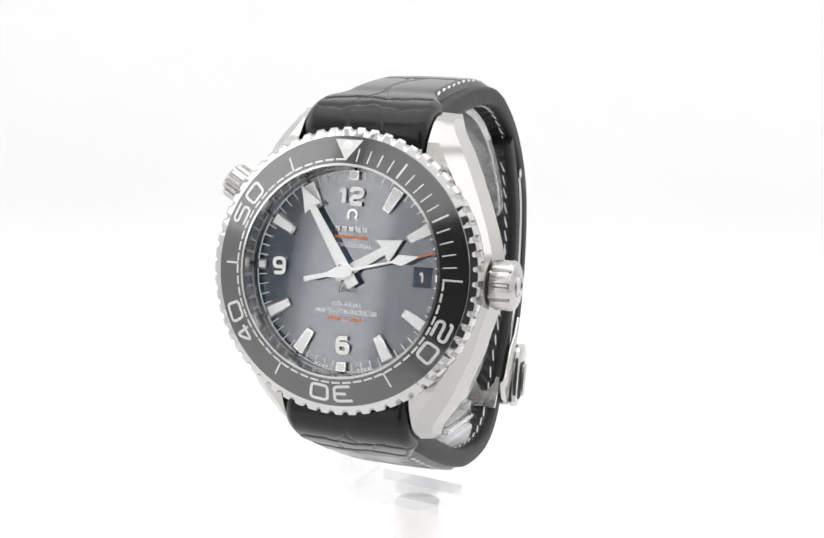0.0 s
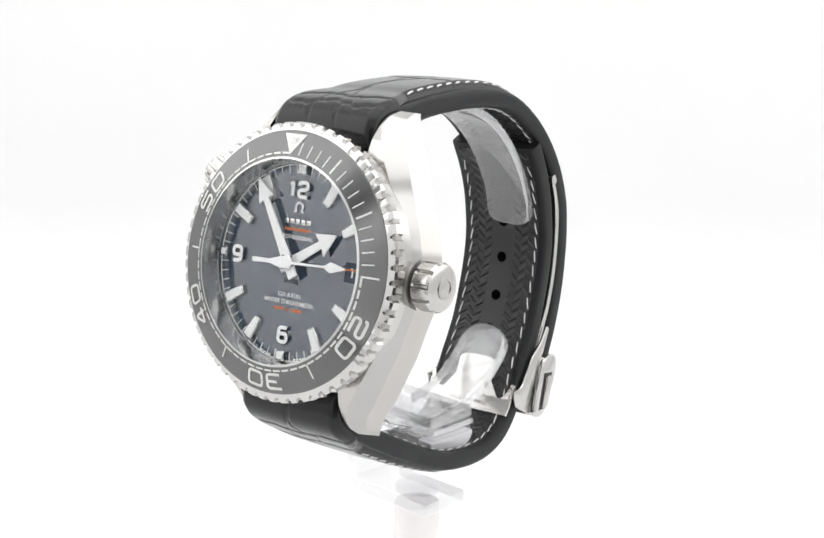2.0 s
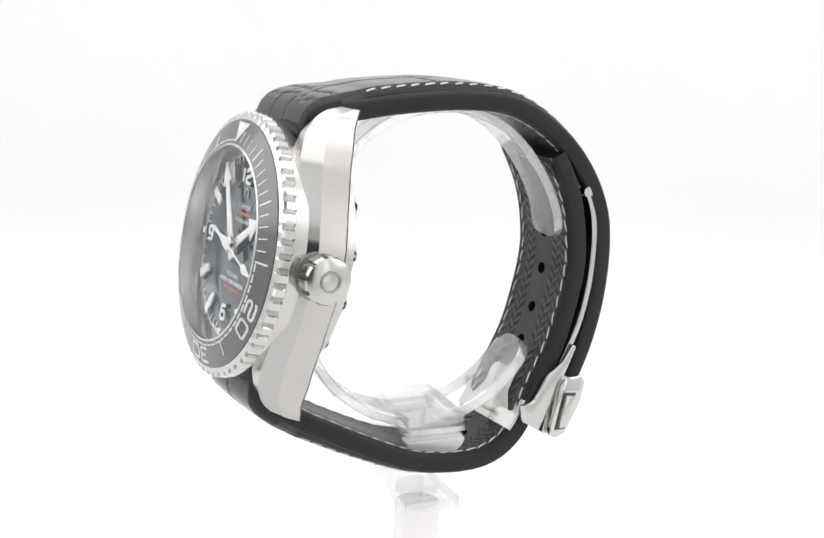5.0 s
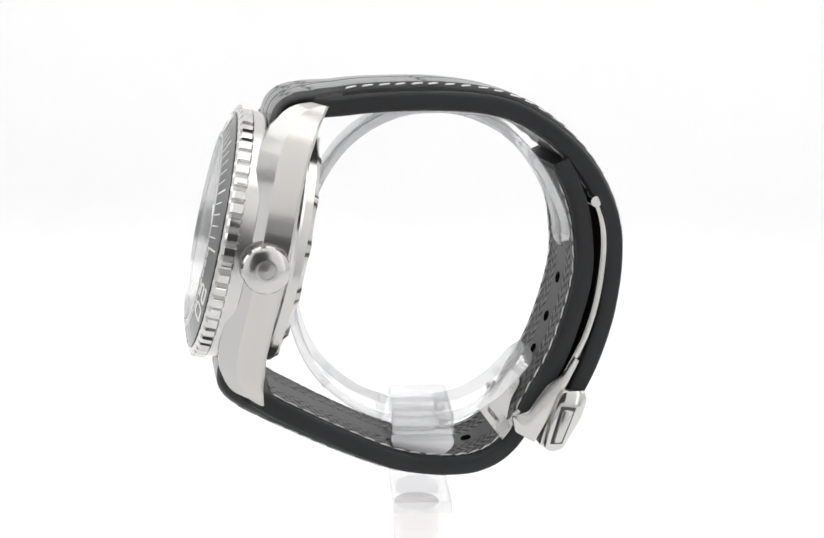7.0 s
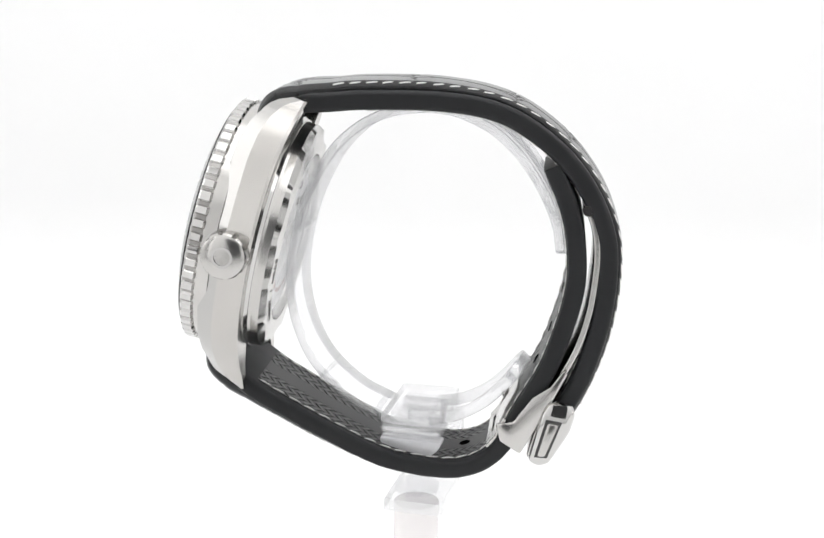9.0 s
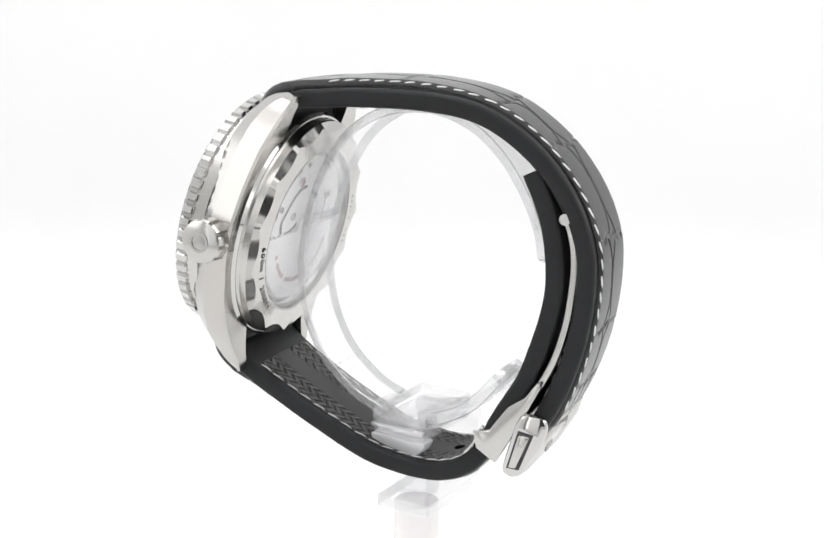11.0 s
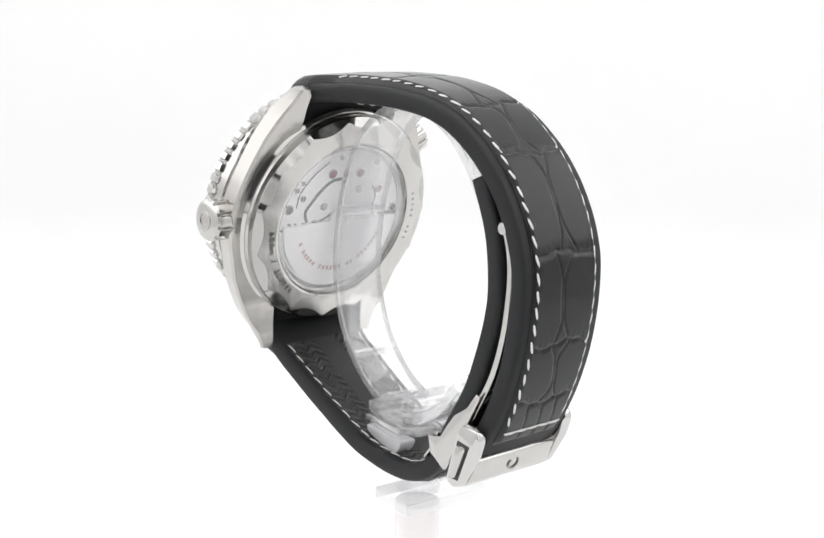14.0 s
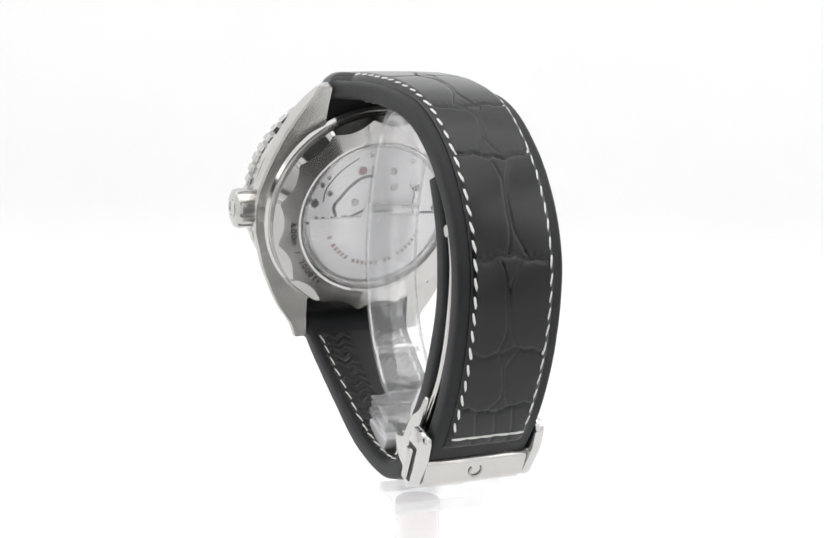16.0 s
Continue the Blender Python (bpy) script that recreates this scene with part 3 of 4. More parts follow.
def crowns():
    def flutes(n, depth):
        def f(a, r, h):
            u = (a / (2 * math.pi) * n) % 1.0
            g = max(0.0, 1 - abs(u - 0.5) / 0.17)
            return r - (depth * min(1.0, g * 2) if r > 3.7 and h > 22.3 else 0)
        return f
    c = lathe("crown", [(2.3, 19.5), (2.3, 21.9), (3.3, 22.0), (3.75, 22.35), (3.85, 22.8), (3.85, 25.0), (3.6, 25.5), (2.9, 25.85), (1.5, 26.0), (0.0, 26.05)],
              STEEL_SATIN, watch, "fluted steel winding crown with a raised sign", 240, flutes(10, 0.55), 25, "x", False)
    c.location = (0, -0.3 * MM, -8.2 * MM)
    # Darker ring paints the shaded slot at the crown's base.
    lathe("crown_slot_shade", [(2.3, 20.2), (4.0, 20.2), (4.0, 21.75), (2.3, 21.75)], STEEL_DARK, watch, n=48, axis="x").location = (0, -0.3 * MM, -8.2 * MM)
    # plain arch on the crown's face
    vs, fs = [], []
    arc = [radians(a) for a in range(0, 360, 15)]
    n = len(arc)
    for h in (25.6, 26.15):
        for r in (1.35, 1.75):
            vs += [(h, r * math.cos(a), r * math.sin(a)) for a in arc]
    for i in range(n):
        j = (i + 1) % n
        fs += [(2 * n + i, 2 * n + j, 3 * n + j, 3 * n + i), (i, j, 2 * n + j, 2 * n + i), (n + i, 3 * n + i, 3 * n + j, n + j), (i, n + i, n + j, j)]
    mesh_part("emblem", vs, fs, STEEL_POLISHED, c, "plain raised ring", 30)
    v = lathe("helium_valve", [(1.6, 19.0), (1.6, 20.6), (2.7, 20.8), (3.0, 21.2), (3.0, 23.6), (2.6, 24.1), (1.2, 24.3), (0, 24.3)],
              STEEL_SATIN, watch, "small fluted steel valve at ten o'clock", 200, lambda a, r, h: r - (0.35 if r > 2.65 and 21 < h < 24 and (a / (2 * math.pi) * 14) % 1 < 0.4 else 0), 25, "x", False)
    v.location = (-2.3 * math.cos(radians(30)) * MM, 2.3 * math.sin(radians(30)) * MM, -7.6 * MM)
    v.rotation_euler.z = radians(150)


def back_parts():
    n_cut = 15

    def bite(a):
        # hollows cut into the rim, 24 degrees apart
        u = ((90 - math.degrees(a) - 20) / (360 / n_cut) + 0.5) % 1.0 - 0.5
        return max(0.0, 1 - (u / 0.47) ** 2)

    def scallop(a, r, h):
        return r - 1.35 * bite(a) if h < -15.1 and r > 19.0 else r
    back = lathe("case_back", [(20.9, -11.7), (20.9, -12.5), (20.5, -12.75), (20.35, -13.2), (20.3, -14.5), (19.75, -15.35), (15.7, -15.60), (15.25, -15.5), (15.1, -13.6), (15.1, -11.7)],
                 STEEL_SATIN, watch, "screwed steel case back with a scalloped edge", 480, scallop, 13)
    back.data.materials.append(STEEL_BEVEL)
    for f in back.data.polygons:
        if -15.2 * MM < f.center.z < -14.6 * MM and f.center.xy.length > 17 * MM:
            f.material_index = 1
    ring = lathe("back_ring", [(21.3, -11.4), (21.3, -12.2), (20.8, -12.7), (20.4, -12.7), (20.4, -11.4)], STEEL_POLISHED, watch, n=128)
    for ob in (back, ring):
        ob.location = (-0.5 * MM, -0.2 * MM, 0)

    def upright(r, deg, z):
        # letters face away from the dial, with their tops to the centre
        d = radians(deg)
        m = Matrix(((math.cos(d), -math.sin(d), 0, r * math.sin(d)), (-math.sin(d), -math.cos(d), 0, r * math.cos(d)), (0, 0, -1, z), (0, 0, 0, 1)))
        return m
    txt = "600m / 2000ft"
    for i, ch in enumerate(txt):
        if ch != " ":
            lettering("engraving", ch, 1.6, ENGRAVED, upright(16.7, 93 + i * 4.0, -15.56) @ Matrix.Diagonal((1.15, 1, 1, 1)), back, depth=0.03, heavy=0.03)
    for i in range(9):
        if i == 5:
            continue
        vs, fs = prism_data([(-0.22, -0.35), (0.22, -0.35), (0.22, 0.35), (-0.22, 0.35)], -0.02, 0.02, "z")
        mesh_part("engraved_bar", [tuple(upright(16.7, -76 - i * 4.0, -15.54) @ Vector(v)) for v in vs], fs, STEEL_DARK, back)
    pane = lathe("back_crystal", [(0, -15.65), (15.0, -15.5), (15.1, -15.3), (15.1, -14.6), (0, -14.6)], BACK_SAPPHIRE, watch, "flat clear crystal over the movement", 96, closed=False)
    pane.visible_shadow = False
    pane.location = back.location
    # movement
    plate = lathe("movement", [(0, -12.4), (15.05, -12.4), (15.05, -12.8), (0, -12.8)], MOVEMENT, watch, "rhodium watch movement with a striped rotor", 96, closed=False)
    plate.location = (-0.9 * MM, -0.5 * MM, -0.8 * MM)
    lathe("movement_ring", [(13.8, -12.8), (14.9, -12.8), (14.9, -13.7), (14.5, -13.7)], STEEL_SATIN, plate, n=96)
    for i in range(34):
        d0 = 91 + i * 5.25
        vs = []
        for lift in (-12.8, -13.45):
            for r, d in ((2.8, d0), (13.4, d0), (13.4, d0 + 5.4), (2.8, d0 + 5.4)):
                vs.append(clock(r, d, lift - (0.02 if i % 2 and lift < -13 else 0)))
        mesh_part("rotor_stripe", vs, [(0, 3, 2, 1), (4, 5, 6, 7), (0, 1, 5, 4), (1, 2, 6, 5), (2, 3, 7, 6), (3, 0, 4, 7)], MOVEMENT, plate)
    for i in range(25):
        if i in (1, 7, 14, 17):
            continue
        deg = 114 + i * 5.6
        vs, fs = prism_data([(-0.3, -0.42), (0.3, -0.42), (0.3, 0.42), (-0.3, 0.42)], -0.03, 0.03, "z")
        mesh_part("engraved_bar", [tuple(upright(9.9, deg, -13.5) @ Vector(v)) for v in vs], fs, RED_PRINT, plate)

    def gap(pts, w):
        p, s = spline(pts, 0.5)
        t = np.gradient(p, axis=0)
        t /= np.linalg.norm(t, axis=1)[:, None]
        nn = np.stack([-t[:, 1], t[:, 0]], 1)
        poly = [tuple(v) for v in p + nn * w / 2] + [tuple(v) for v in (p - nn * w / 2)[::-1]]
        # Dark strip laid on the plate paints the shade between bridges.
        prism("bridge_gap", poly, -12.9, -12.78, BLACK_GAP, "z", 0, plate)
    gap([(14.4, -1.1), (9.7, -1.2), (7.1, -0.7), (3.6, 0.5), (1.3, 2.0)], 0.45)
    gap([(8.0, 0.0), (8.6, 2.1), (7.3, 4.1), (5.7, 6.1), (3.5, 7.8), (1.2, 8.2)], 0.6)
    gap([(-9.2, 0.0), (-14.2, 0.0)], 0.75)
    gap([(5.4, -4.1), (3.0, -3.7), (2.0, -3.0), (1.2, -3.8)], 0.5)
    gap([(0.2, -4.4), (-3.2, -4.7), (-4.0, -3.2), (-3.6, -0.6)], 0.35)
    gap([(-1.2, 1.8), (-3.0, 1.9), (-7.0, 1.5), (-8.6, -1.0)], 0.3)
    gap([(-6.6, 6.2), (-7.8, 4.2), (-7.4, 1.6)], 0.25)
    gap([(10.9, 3.2), (10.4, 6.0), (8.0, 9.2), (4.6, 11.8)], 0.2)
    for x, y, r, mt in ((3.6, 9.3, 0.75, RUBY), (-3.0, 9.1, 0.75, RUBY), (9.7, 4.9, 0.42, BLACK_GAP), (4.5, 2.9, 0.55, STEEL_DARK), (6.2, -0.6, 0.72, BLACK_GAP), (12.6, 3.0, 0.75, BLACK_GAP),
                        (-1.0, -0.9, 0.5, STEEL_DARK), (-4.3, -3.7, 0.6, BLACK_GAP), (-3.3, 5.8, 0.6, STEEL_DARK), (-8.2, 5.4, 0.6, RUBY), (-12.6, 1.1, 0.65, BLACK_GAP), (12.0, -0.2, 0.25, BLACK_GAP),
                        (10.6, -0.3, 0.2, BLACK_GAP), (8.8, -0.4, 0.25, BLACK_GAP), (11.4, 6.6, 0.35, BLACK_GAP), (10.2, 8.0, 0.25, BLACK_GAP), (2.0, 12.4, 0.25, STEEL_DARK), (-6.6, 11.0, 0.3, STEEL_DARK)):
        s = lathe("screw", [(0, 0), (r, 0), (r, -0.25), (r * 0.8, -0.32), (0, -0.3)], mt, plate, n=20, closed=False)
        s.location = (x * MM, y * MM, -12.8 * MM)
        s2 = lathe("screw_rim", [(r, 0), (r + 0.22, 0), (r + 0.22, -0.22), (r, -0.3)], STEEL_POLISHED, plate, n=20)
        s2.location = s.location
    lathe("rotor_bearing", [(0, -12.8), (2.85, -12.8), (2.85, -13.48), (1.5, -13.5), (1.4, -13.7), (0.9, -13.7), (0.8, -13.5), (0, -13.5)], MOVEMENT, plate, "", 40, closed=False)


# strap lines: outside of the rubber, from the lugs
TOP_LINE = Path([(17.0, -7.6), (21.8, -6.9), (24.6, -8.4), (26.2, -12.0), (27.4, -16.3), (29.0, -21.3), (31.1, -29.7), (32.3, -36.0), (32.9, -42.0), (32.5, -47.3), (30.9, -52.6), (28.3, -57.9),
                 (24.8, -62.6), (20.5, -66.6), (15.6, -69.6), (11.0, -71.1), (5.5, -72.1), (-1.2, -72.5), (-8.2, -72.0), (-14.2, -70.8), (-19.8, -69.0)], 1)
LOW_LINE = Path([(-17.0, -7.6), (-21.8, -7.0), (-25.0, -8.6), (-28.2, -15.8), (-29.7, -20.6), (-31.2, -25.6), (-32.5, -30.5), (-33.7, -35.5), (-34.5, -40.4), (-34.5, -45.2), (-34.0, -49.9),
                 (-32.7, -54.6), (-29.9, -58.7), (-25.4, -61.6), (-18.6, -63.3), (-10.7, -65.7), (-4.0, -66.6), (3.2, -66.9), (9.0, -66.2), (15.8, -63.9), (20.8, -61.1), (25.6, -57.4)], -1)


def width_at(path, s):
    return float(np.interp(s, [0, 12, 32, 55, path.length], [10.45, 10.45, 9.7, 9.25, 9.15]))


def croc(path, marks, s, x, half):
    """Depth of the creases between scales at a place on the leather."""
    d = 0.0
    for k, c in enumerate(marks):
        off = s - (c + 0.5 * math.sin(x * 0.55 + k * 1.7) + 0.18 * math.sin(x * 1.9 + k))
        d = max(d, math.exp(-(off / 0.32) ** 2), 0.14 * math.exp(-((off + 0.9) / 0.5) ** 2) * (0.5 + 0.5 * math.sin(x * 5 + k)))
    for k in range(len(marks) - 1):
        a, b = marks[k], marks[k + 1]
        if a < s < b:
            u = (s - a) / (b - a)
            open_up = 2.3 * max(0.0, abs(u - 0.5) * 2 - 0.45) ** 1.3
            mid = 0.5 * math.sin(k * 2.3) + 0.5 * math.sin(u * 5 + k)
            lines = [mid + 0.25 + open_up * 1.6, mid - 0.25 - open_up * 1.6]
            if k >= 8:
                lines = [mid - 3.4, mid - 0.2, mid + 3.2]
            elif b - a < 8:
                lines = [mid - 3.4 + 0.5 * math.sin(u * 2), mid + 3.0 - 0.4 * math.sin(u * 2)]
            for l in lines:
                d = max(d, (0.45 + 0.35 * abs(u - 0.5) * 2) * math.exp(-((x - l) / 0.19) ** 2))
    return d


def strap_side(name, path, pad_to, pad_height, marks, label):
    def rub(s):
        return rounded(width_at(path, s), -3.2 - 0.6 * max(0, 1 - s / 16), 0.0, 0.75)
    rubber = sweep(name, path, rub, 0.0, path.length, RUBBER, watch, label)

    def pad(s):
        w = width_at(path, s) - 1.9 * min(1.0, max(0.0, (s - 12) / 5))
        H = float(np.interp(s, *pad_height))
        fade = min(1.0, (pad_to - s) / 1.2 + 0.25)
        ring = []
        for i in range(81):
            x = w * (1 - 2 * i / 80)
            e = 1 - abs(x) / w
            dome = min(1.0, (e / 0.13) ** 0.55) if e > 0 else 0.0
            h = (0.12 + H * dome * (0.86 + 0.14 * (1 - (x / w) ** 2))) * fade
            h -= 0.30 * croc(path, marks, s, x, w) * (1 if e > 0.14 else 0.3)
            ring.append((x, max(h, 0.03)))
        return ring + [(-w, -0.4), (w, -0.4)]
    leather = sweep("leather_pad", path, pad, 0.5, pad_to, LEATHER, rubber, "black crocodile leather with deep scale creases", 50, 0.27)

    def lining(s):
        w = width_at(path, s) - 1.4
        return [(w, -3.15), (-w, -3.15), (-w, -3.32 - 0.6 * max(0, 1 - s / 16)), (w, -3.32 - 0.6 * max(0, 1 - s / 16))]
    sweep("lining", path, lining, 15.0, path.length - 1.0, LINING, rubber, "dark grey embossed lining", 40, 0.8)
    return rubber, leather


def stitch_mesh(length, thick=0.26):
    vs, fs, n = [], [], 6
    prof = [(-0.5, 0.25), (-0.38, 0.8), (0.0, 1.0), (0.38, 0.8), (0.5, 0.25)]
    for t, r in prof:
        for k in range(n):
            a = 2 * math.pi * k / n
            vs.append((thick * r * math.cos(a), t * length, thick * 0.85 * r * math.sin(a) + 0.10 * (1 - (2 * t) ** 2)))
    for i in range(4):
        for k in range(n):
            fs.append((i * n + k, i * n + (k + 1) % n, (i + 1) * n + (k + 1) % n, (i + 1) * n + k))
    fs += [tuple(range(n))[::-1], tuple(4 * n + k for k in range(n))]
    ob = mesh_part("stitch", vs, fs, THREAD, None, "", True)
    return ob


def stitches(proto, path, parent, s0, s1, height, inset, pitch=2.78, end_row=0, lean=11):
    def put(s, x, h, turn):
        p, t, n = path.at(s)
        tv, nv = Vector((0, t[0], t[1])), Vector((0, n[0], n[1]))
        if h < 0:
            nv = -nv
        xv = tv.cross(nv)
        m = Matrix((xv, tv, nv)).transposed().to_4x4()
        m.translation = Vector((x, p[0] + n[0] * h, p[1] + n[1] * h)) * MM
        ob = new("stitch", proto.data)
        ob.parent = parent
        ob.matrix_basis = m @ Matrix.Rotation(radians(turn), 4, "Z")
    s = s0
    while s < s1:
        for sgn in (-1, 1):
            put(s, sgn * (width_at(path, s) - inset), height(s) if callable(height) else height, lean * sgn + random.uniform(-4, 4))
        s += pitch + random.uniform(-0.12, 0.12)
    for i in range(end_row):
        w = width_at(path, s1) - inset
        put(s1 + 0.3, -w + 2 * w * (i + 0.5) / end_row, (height(s1) if callable(height) else height) + 0.30, 90 + random.uniform(-4, 4))


def strap():
    t = TOP_LINE
    end = t.near(-17.0, -68.6)
    top_h = ([0, 5, 9, 19, 33, 45, 65, 100], [1.1, 1.2, 1.35, 1.6, 1.55, 1.1, 0.75, 0.65])
    marks = [1.0, t.near(25.0, -9.0), t.near(26.0, -11.2), t.near(31.2, -30), t.near(32.4, -47.5), t.near(28.4, -57.5), t.near(16.2, -69.2), t.near(1.5, -71.7), t.near(-8.5, -70.7), end + 1.0]
    rub, lea = strap_side("strap_upper", t, end, top_h, marks, "black rubber strap half on the twelve o'clock side")
    proto = stitch_mesh(2.8)
    proto.parent = rub
    p, tt, n = t.at(9.0)
    proto.location = (0, p[0] * MM - 0.002, p[1] * MM)
    hh = lambda s: 0.0 + 0.68 * float(np.interp(s, *top_h))
    stitches(proto, t, rub, 19.0, end - 3.2, hh, 2.7, end_row=5)
    thin = stitch_mesh(2.3, 0.15)
    thin.parent = rub
    thin.location = proto.location
    stitches(thin, t, rub, 24.0, end - 6, -3.33, 1.9, 3.1)
    l = LOW_LINE
    lend = l.near(-27.5, -59.4)
    low_h = ([0, 5, 9, 17, 29, 45, 65], [1.1, 1.3, 1.4, 1.5, 1.2, 0.6, 0.4])
    lm = [1.0, l.near(-25.6, -10.2), l.near(-27.4, -14), l.near(-31.5, -27), l.near(-34, -37.5), l.near(-34.2, -48), lend + 5]
    rub2, lea2 = strap_side("strap_lower", l, lend, low_h, lm, "black rubber strap half with holes and a free tail")
    stitches(proto, l, rub2, 19.0, lend - 1.0, lambda s: 0.0 + 0.68 * float(np.interp(s, *low_h)), 2.7)
    stitches(thin, l, rub2, 16.5, l.length - 3.0, -3.33, 1.9, 3.1)
    # holes along the tail, inner side: raised black discs paint their inner shade
    for y, z in ((3.3, -66.2), (-4.1, -66.0), (-11.2, -65.1), (10.6, -65.0), (-31.5, -55.0)):
        p, tv, n = l.at(l.near(y, z))
        d = lathe("strap_hole", [(0, 0.0), (0.95, 0.0), (1.0, -0.1), (0, -0.1)], HOLE_SHADE, rub2, n=20, closed=False)
        nv = -Vector((0, n[0], n[1]))
        m = nv.to_track_quat("Z", "Y").to_matrix().to_4x4()
        m.translation = Vector((0.0, p[0] - n[0] * 3.46, p[1] - n[1] * 3.46)) * MM
        d.matrix_basis = m


def clasp():
    blade = Path([(19.2, -63.8), (16.8, -65.4), (13.5, -66.8), (9.0, -67.8), (2.0, -68.5), (-5.0, -68.1), (-11.5, -66.5), (-15.5, -65.6)], -1, 0.6)
    b = sweep("clasp_blade", blade, lambda s: rounded(9.0, -0.6, 0.6, 0.3), 0, blade.length, STEEL_SATIN, watch, "curved steel folding blade of the clasp")
    lathe("hinge_pin", [(0, -9.2), (0.95, -9.2), (0.95, 9.2), (0, 9.2)], STEEL_POLISHED, b, n=24, axis="x", closed=False).location = (0, 19.0 * MM, -63.8 * MM)
    side = [(-21.7, -58.4), (-23.9, -59.4), (-25.2, -63.4), (-20.5, -64.8), (-15.6, -66.2), (-9.0, -67.8), (-8.6, -66.8), (-12.0, -65.4), (-14.6, -63.0), (-17.4, -61.8), (-19.8, -60.9), (-20.6, -59.4), (-20.9, -58.0)]
    for sgn in (-1, 1):
        x0, x1 = sorted((sgn * 9.45, sgn * 10.2))
        prism("clasp_side", side, x0, x1, STEEL_SATIN, "x", 0.35, watch, "steel side plate of the clasp")
    # plate on the inner side of the strap, open in the middle for the tail
    l = LOW_LINE
    sa, sm = l.near(-27.0, -60.0), l.near(-23.2, -61.6)
    ip = sweep("clasp_inner_plate", l, lambda s: [(x, h - 3.55) for x, h in rounded(9.35, -0.2, 0.3, 0.2)], sa, sm, STEEL_SATIN, watch, "steel inner plate of the clasp, engraved")
    p, tv, n = l.at((sa + sm) / 2)
    nv, tv = -Vector((0, n[0], n[1])), Vector((0, tv[0], tv[1]))
    m = Matrix((tv.cross(nv), tv, nv)).transposed().to_4x4() @ Matrix.Rotation(radians(180), 4, "Z")
    m.translation = Vector((0, p[0], p[1])) + nv * 3.77
    lettering("engraving", "STAINLESS STEEL", 1.0, ENGRAVED, m, ip, depth=0.05, space=1.15)
    # tongue in the middle and an arm on each side, with a notch between them
    def tongue(s):
        u = (s - sm) / 7.0
        w = 6.2 - 2.2 * min(1.0, u * 2.2) - (1.6 * max(0.0, (u - 0.85) / 0.15) ** 2)
        return [(w, -3.75), (-w, -3.75), (-w, -3.25), (w, -3.25)]
    sweep("plate_tongue", l, tongue, sm - 0.05, sm + 7.0, STEEL_SATIN, ip, "", 40, 0.35)
    for sgn in (-1, 1):
        def wing(s, sgn=sgn):
            u = (s - sm) / 8.0
            xi = 8.6 - 1.6 * max(0.0, 1 - 2.5 * u) ** 2
            return [(sgn * x, h) for x, h in ((xi, -3.75), (9.35, -3.75), (9.35, -3.25), (xi, -3.25))]
        sweep("plate_arm", l, wing, sm - 0.05, sm + 3.0, STEEL_SATIN, ip, "", 40, 0.5)
    # cover over the strap's end
    cover = [(-25.8, -64.6), (-19.0, -64.9), (-19.2, -67.2), (-20.3, -69.6), (-24.6, -69.0), (-26.2, -67.6)]
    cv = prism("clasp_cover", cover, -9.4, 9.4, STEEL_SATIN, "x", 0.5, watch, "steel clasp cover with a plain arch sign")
    vs, fs = [], []
    arc = [radians(a) for a in range(-45, 226, 15)]
    n = len(arc)
    yz = lambda v, lift: (-22.7 + v * 0.985 , -69.35 - lift + v * -0.15)
    for lift in (0.0, 0.14):
        for r in (0.95, 1.3):
            for a in arc:
                y, z = yz(-r * math.sin(a), lift)
                vs.append((r * math.cos(a), y, z))
    for i in range(n - 1):
        fs += [(2 * n + i, 2 * n + i + 1, 3 * n + i + 1, 3 * n + i), (i, i + 1, 2 * n + i + 1, 2 * n + i), (n + i, 3 * n + i, 3 * n + i + 1, n + i + 1)]
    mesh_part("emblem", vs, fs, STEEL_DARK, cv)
    ear = [(-25.8, -64.9), (-16.8, -65.2), (-14.6, -65.9), (-13.8, -69.6), (-15.4, -70.8), (-19.0, -70.6), (-25.2, -68.6), (-26.3, -67.0)]
    for sgn in (-1, 1):
        x0, x1 = sorted((sgn * 9.3, sgn * 11.3))
        e = prism("clasp_ear", ear, x0, x1, STEEL_POLISHED, "x", 0.85, watch, "polished steel cheek holding a push button")
        x0, x1 = sorted((sgn * 11.2, sgn * 12.2))
        g0, g1 = sorted((sgn * 11.1, sgn * 11.36))
        # Dark plate behind the button paints the shade of its surrounding gap.
        prism("button_gap", [(-24.6, -65.8), (-17.5, -66.1), (-17.3, -68.9), (-24.2, -68.0)], g0, g1, BLACK_GAP, "x", 0, e)
        prism("push_button", [(-24.2, -66.15), (-17.9, -66.45), (-17.7, -68.5), (-23.9, -67.6)], x0, x1, STEEL_SATIN, "x", 0.45, e, "steel push button")


case_parts()
bezel_parts()
before = set(watch.children)
dial_parts()
minute_pointer, second_pointer = pointers()
for ob in set(watch.children) - before:
    if "crystal" not in ob.name and "flange" not in ob.name:
        ob.location.x += 0.35 * MM
crowns()
back_parts()
strap()
clasp()


# ---- the clear stand ----
stand = new("watch_stand")
tagged(stand, "clear acrylic watch stand with an open cuff on a round post", "display stand")


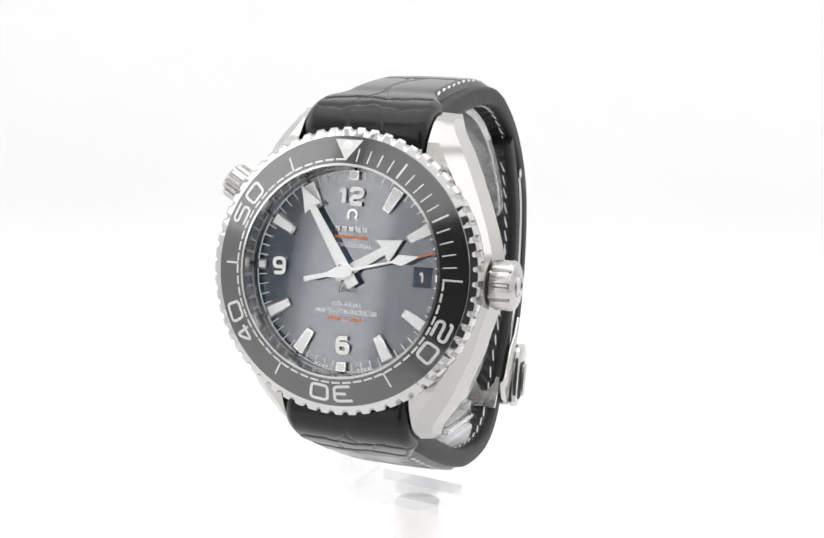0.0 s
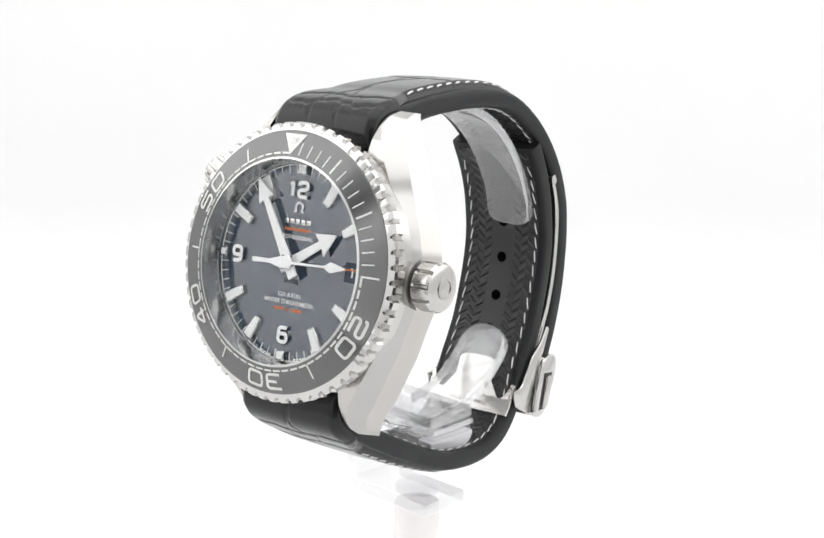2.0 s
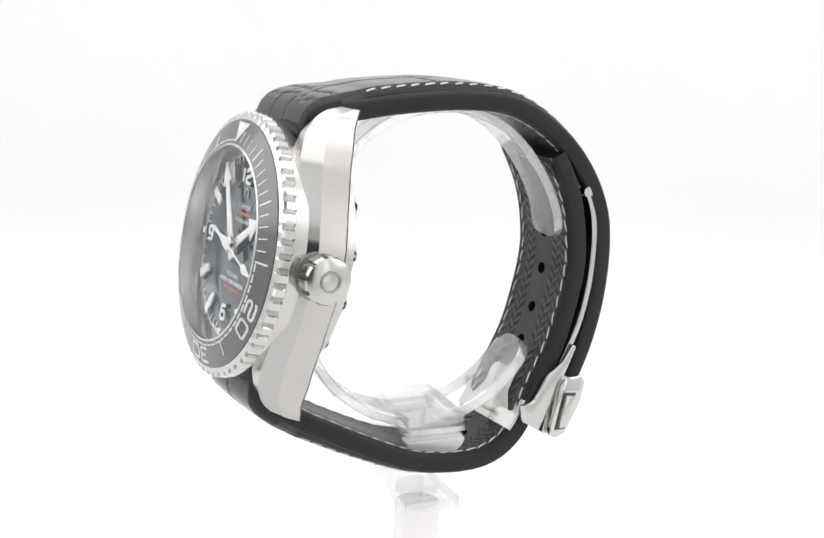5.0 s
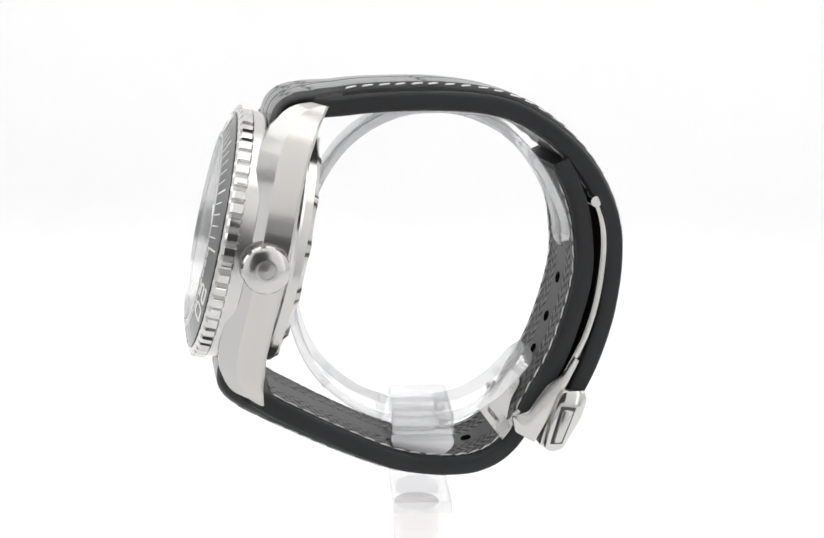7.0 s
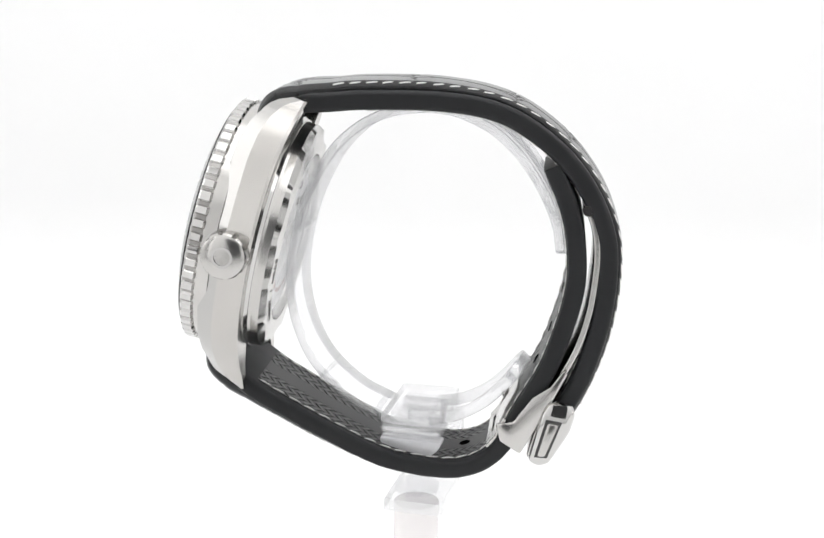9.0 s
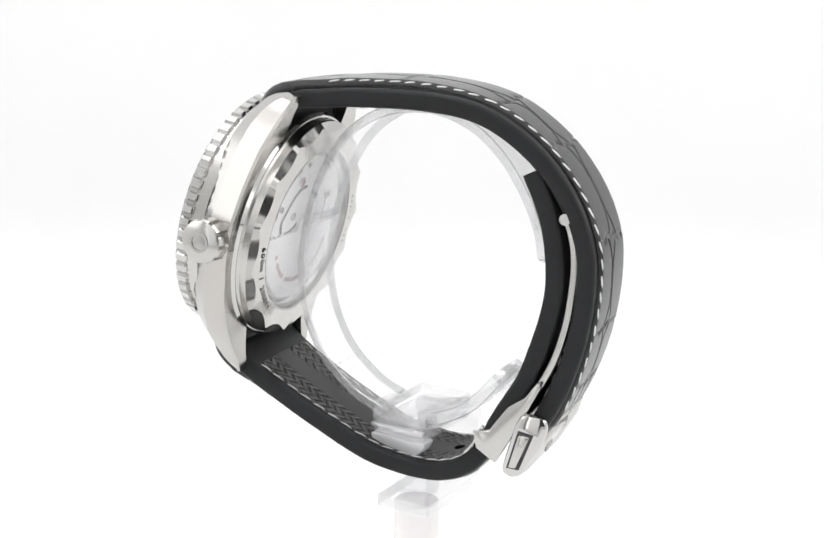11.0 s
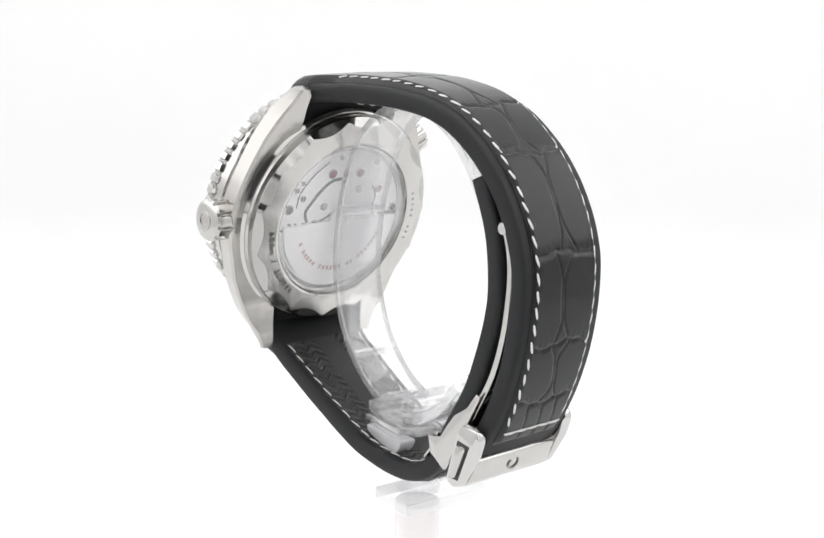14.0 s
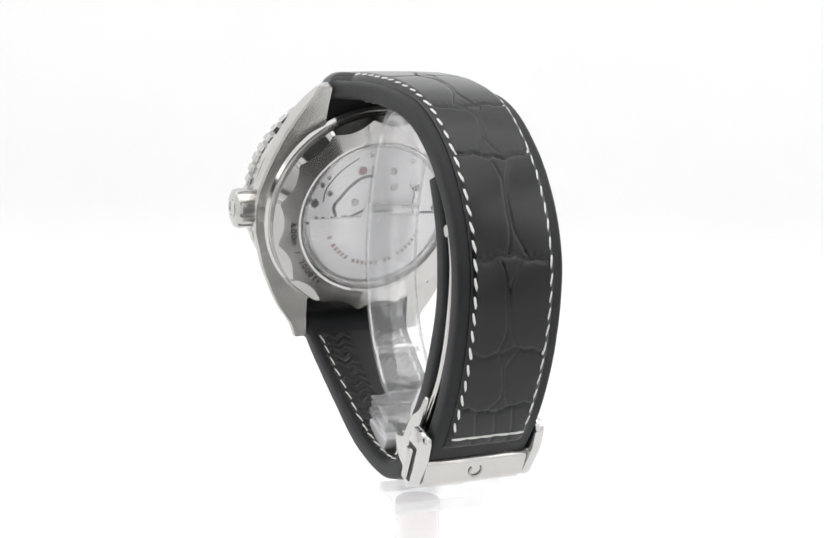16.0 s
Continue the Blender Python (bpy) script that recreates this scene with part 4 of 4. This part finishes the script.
def stand_parts():
    inv = CASE_POSE.copy()

    def ty(y, z):
        v = inv @ Vector((0, y * MM, z * MM))
        return (v.y / MM, v.z / MM)
    X0 = -0.9
    cuff = [ty(*p) for p in ((9.8, -61.2), (14.6, -59.4), (20.2, -55.2), (25.0, -49.6), (27.8, -43.4), (28.3, -35.6), (25.0, -26.8), (17.9, -20.3), (7.2, -17.0), (-4.2, -16.8), (-13.2, -19.2),
                              (-20.6, -24.5), (-25.0, -32.0), (-26.4, -39.0))]
    path = Path(cuff, 1, 0.8)

    def sec(s):
        w = 5.0 if s > 2.4 else 2.6 + 2.4 * math.sqrt(max(0.0, 1 - (1 - s / 2.4) ** 2))
        return [(x + X0, h) for x, h in rounded(w, -1.7, 0.1, 0.5)]
    a = sweep("cuff", path, sec, 0, path.length, ACRYLIC, stand, "open clear acrylic cuff", step=0.4)

    # Hazy strips stand in for light caught along the cut edges.
    def rim(sec_fn, sgn):
        def f(s):
            ring = sec_fn(s)
            xs = [x for x, h in ring]
            lo, hi = min(h for x, h in ring) + 0.25, max(h for x, h in ring) - 0.25
            e = max(xs) + 0.03 if sgn > 0 else min(xs) - 0.03
            return [(e, lo), (e, hi), (e - sgn * 0.22, hi + 0.2), (e - sgn * 0.22, lo - 0.2)]
        return f
    for sgn in (-1, 1):
        sweep("cut_edge", path, rim(sec, sgn), 0, path.length, ACRYLIC_EDGE, a, step=0.4)
    arm = Path([ty(*p) for p in ((-25.8, -47.5), (-23.6, -52.0), (-18.8, -57.0), (-10.6, -61.6))], -1, 0.8)
    L = arm.length

    def sec2(s):
        w = 5.2 if s < L - 4.2 else 1.0 + 4.2 * math.sqrt(max(0.0, 1 - (1 - (L - s) / 4.2) ** 2))
        return [(x + X0 + 1.2, h) for x, h in rounded(w, -2.2, 0.1, 0.6)]
    b = sweep("cuff_arm", arm, sec2, 0, L, ACRYLIC, stand, "short clear acrylic arm", step=0.3)
    for sgn in (-1, 1):
        sweep("cut_edge", arm, rim(sec2, sgn), 0, L, ACRYLIC_EDGE, b, step=0.3)
    # socket block with ribs
    y0, z0 = ty(-29.2, -43.6)
    y0, X0 = y0 + 1.6, X0 - 2.0
    slab("socket", X0 - 6.6, X0 + 10.8, y0 - 5.2, y0 + 5.2, z0 + 2.7, z0 + 4.9, ACRYLIC_BLOCK, 0.35, stand, "clear acrylic socket block")
    slab("socket_rib", X0 - 6.6, X0 + 11.2, y0 - 5.5, y0 + 5.5, z0 + 1.3, z0 + 2.4, ACRYLIC_BLOCK, 0.3, stand)
    slab("socket_rib", X0 - 6.6, X0 + 10.8, y0 - 5.2, y0 + 5.2, z0 + 0.1, z0 + 1.0, ACRYLIC_BLOCK, 0.3, stand)
    for dx in (-6.6, 10.9):
        slab("cut_edge", X0 + dx - 0.12, X0 + dx + 0.12, y0 - 5.0, y0 + 5.0, z0 + 1.4, z0 + 2.3, ACRYLIC_EDGE, 0.05, stand)
    for yy in (-5.3, 5.3):
        slab("cut_edge", X0 - 6.4, X0 + 10.6, y0 + yy - 0.08, y0 + yy + 0.08, z0 + 2.9, z0 + 4.7, ACRYLIC_EDGE, 0.05, stand)
    end = []
    for i in range(25):
        an = radians(180 + 7.5 * i)
        end.append((y0 + 5.6 * math.cos(an), z0 + 0.2 + 3.6 * math.sin(an)))
    prism("socket_foot", end, X0 + 7.6, X0 + 11.0, ACRYLIC_FOOT, "x", 0.5, stand, "milky half-round foot of the socket")
    # raised bands across the cuff where its lower part thickens
    X0 = -0.9
    for wy, wz in ((-22.6, -27.0), (-26.2, -37.0), (2.0, -16.9)):
        s0 = path.near(*ty(wy, wz))
        sweep("cuff_step", path, lambda s: [(x + X0, h) for x, h in rounded(4.7, -1.95, 0.2, 0.3)], s0 - 0.35, s0 + 0.35, ACRYLIC_EDGE, a, step=0.15)
    # bracket round the strap's edge down to the plate
    br = Path([(-7.0, 62.3), (-11.0, 62.1), (-12.6, 60.4), (-12.8, 56.0), (-12.8, 52.0), (-12.3, 48.9), (-10.2, 47.6), (-6.0, 47.5), (6.2, 47.5)], 1, 0.6)
    vs, fs = [], []
    ss = np.linspace(0, br.length, 60)
    for s in ss:
        p, t, n = br.at(s)
        for yy, h in ((-4.9, -1.15), (5.6, -1.15), (5.6, 1.15), (-4.9, 1.15)):
            vs.append((p[0] + n[0] * h, yy, p[1] + n[1] * h))
    for i in range(59):
        for k in range(4):
            l = (k + 1) % 4
            fs.append((i * 4 + k, i * 4 + l, i * 4 + 4 + l, i * 4 + 4 + k))
    fs += [(3, 2, 1, 0), (236, 237, 238, 239)]
    br_ob = bevelled("bracket", vs, fs, ACRYLIC_PLATE, 0.15, stand, "bent clear acrylic bracket and plate", 1, 50)
    # cut edges of the plate and of the upright
    slab("cut_edge", 6.22, 6.34, -4.8, 5.5, 46.4, 48.6, ACRYLIC_EDGE, 0, br_ob)
    for yy in (-5.0, 5.62):
        slab("cut_edge", -10.4, 6.2, yy, yy + 0.08, 46.4, 48.6, ACRYLIC_EDGE, 0, br_ob)
        slab("cut_edge", -13.9, -11.7, yy, yy + 0.08, 51.0, 60.5, ACRYLIC_EDGE, 0, br_ob)
    lathe("screw_disc", [(0, 48.75), (4.1, 48.75), (4.1, 49.6), (3.6, 49.9), (0, 49.9)], ACRYLIC_PLATE, stand, n=40, closed=False).location = (0, -0.3 * MM, 0)
    lathe("post", [(0, 0.0), (4.15, 0.0), (4.15, 46.2), (0, 46.2)], FROSTED, stand, "round frosted acrylic post", 48, closed=False).location = (0, -0.3 * MM, 0)
    for ob in stand.children_recursive:
        ob.visible_shadow = False


stand_parts()


def motions():
    rows_w, rows_s = [], []
    for k, a in enumerate(TURN):
        r = Matrix.Rotation(radians(a), 4, "Z")
        rows_w.append((k, r @ CASE_POSE))
        rows_s.append((k, r @ Matrix.Rotation(radians(-6.5), 4, "Z")))
    walk(watch, rows_w)
    walk(stand, rows_s)
    walk(second_pointer, [(t, pose(0.00035, 0, -0.00095, 0, 0, -75.5 - 6.0 * t)) for t in range(0, 17, 4)])
    walk(minute_pointer, [(t, pose(0.00035, 0, -0.00185, 0, 0, 33.2 - 0.1 * t)) for t in (0, 16)])


motions()
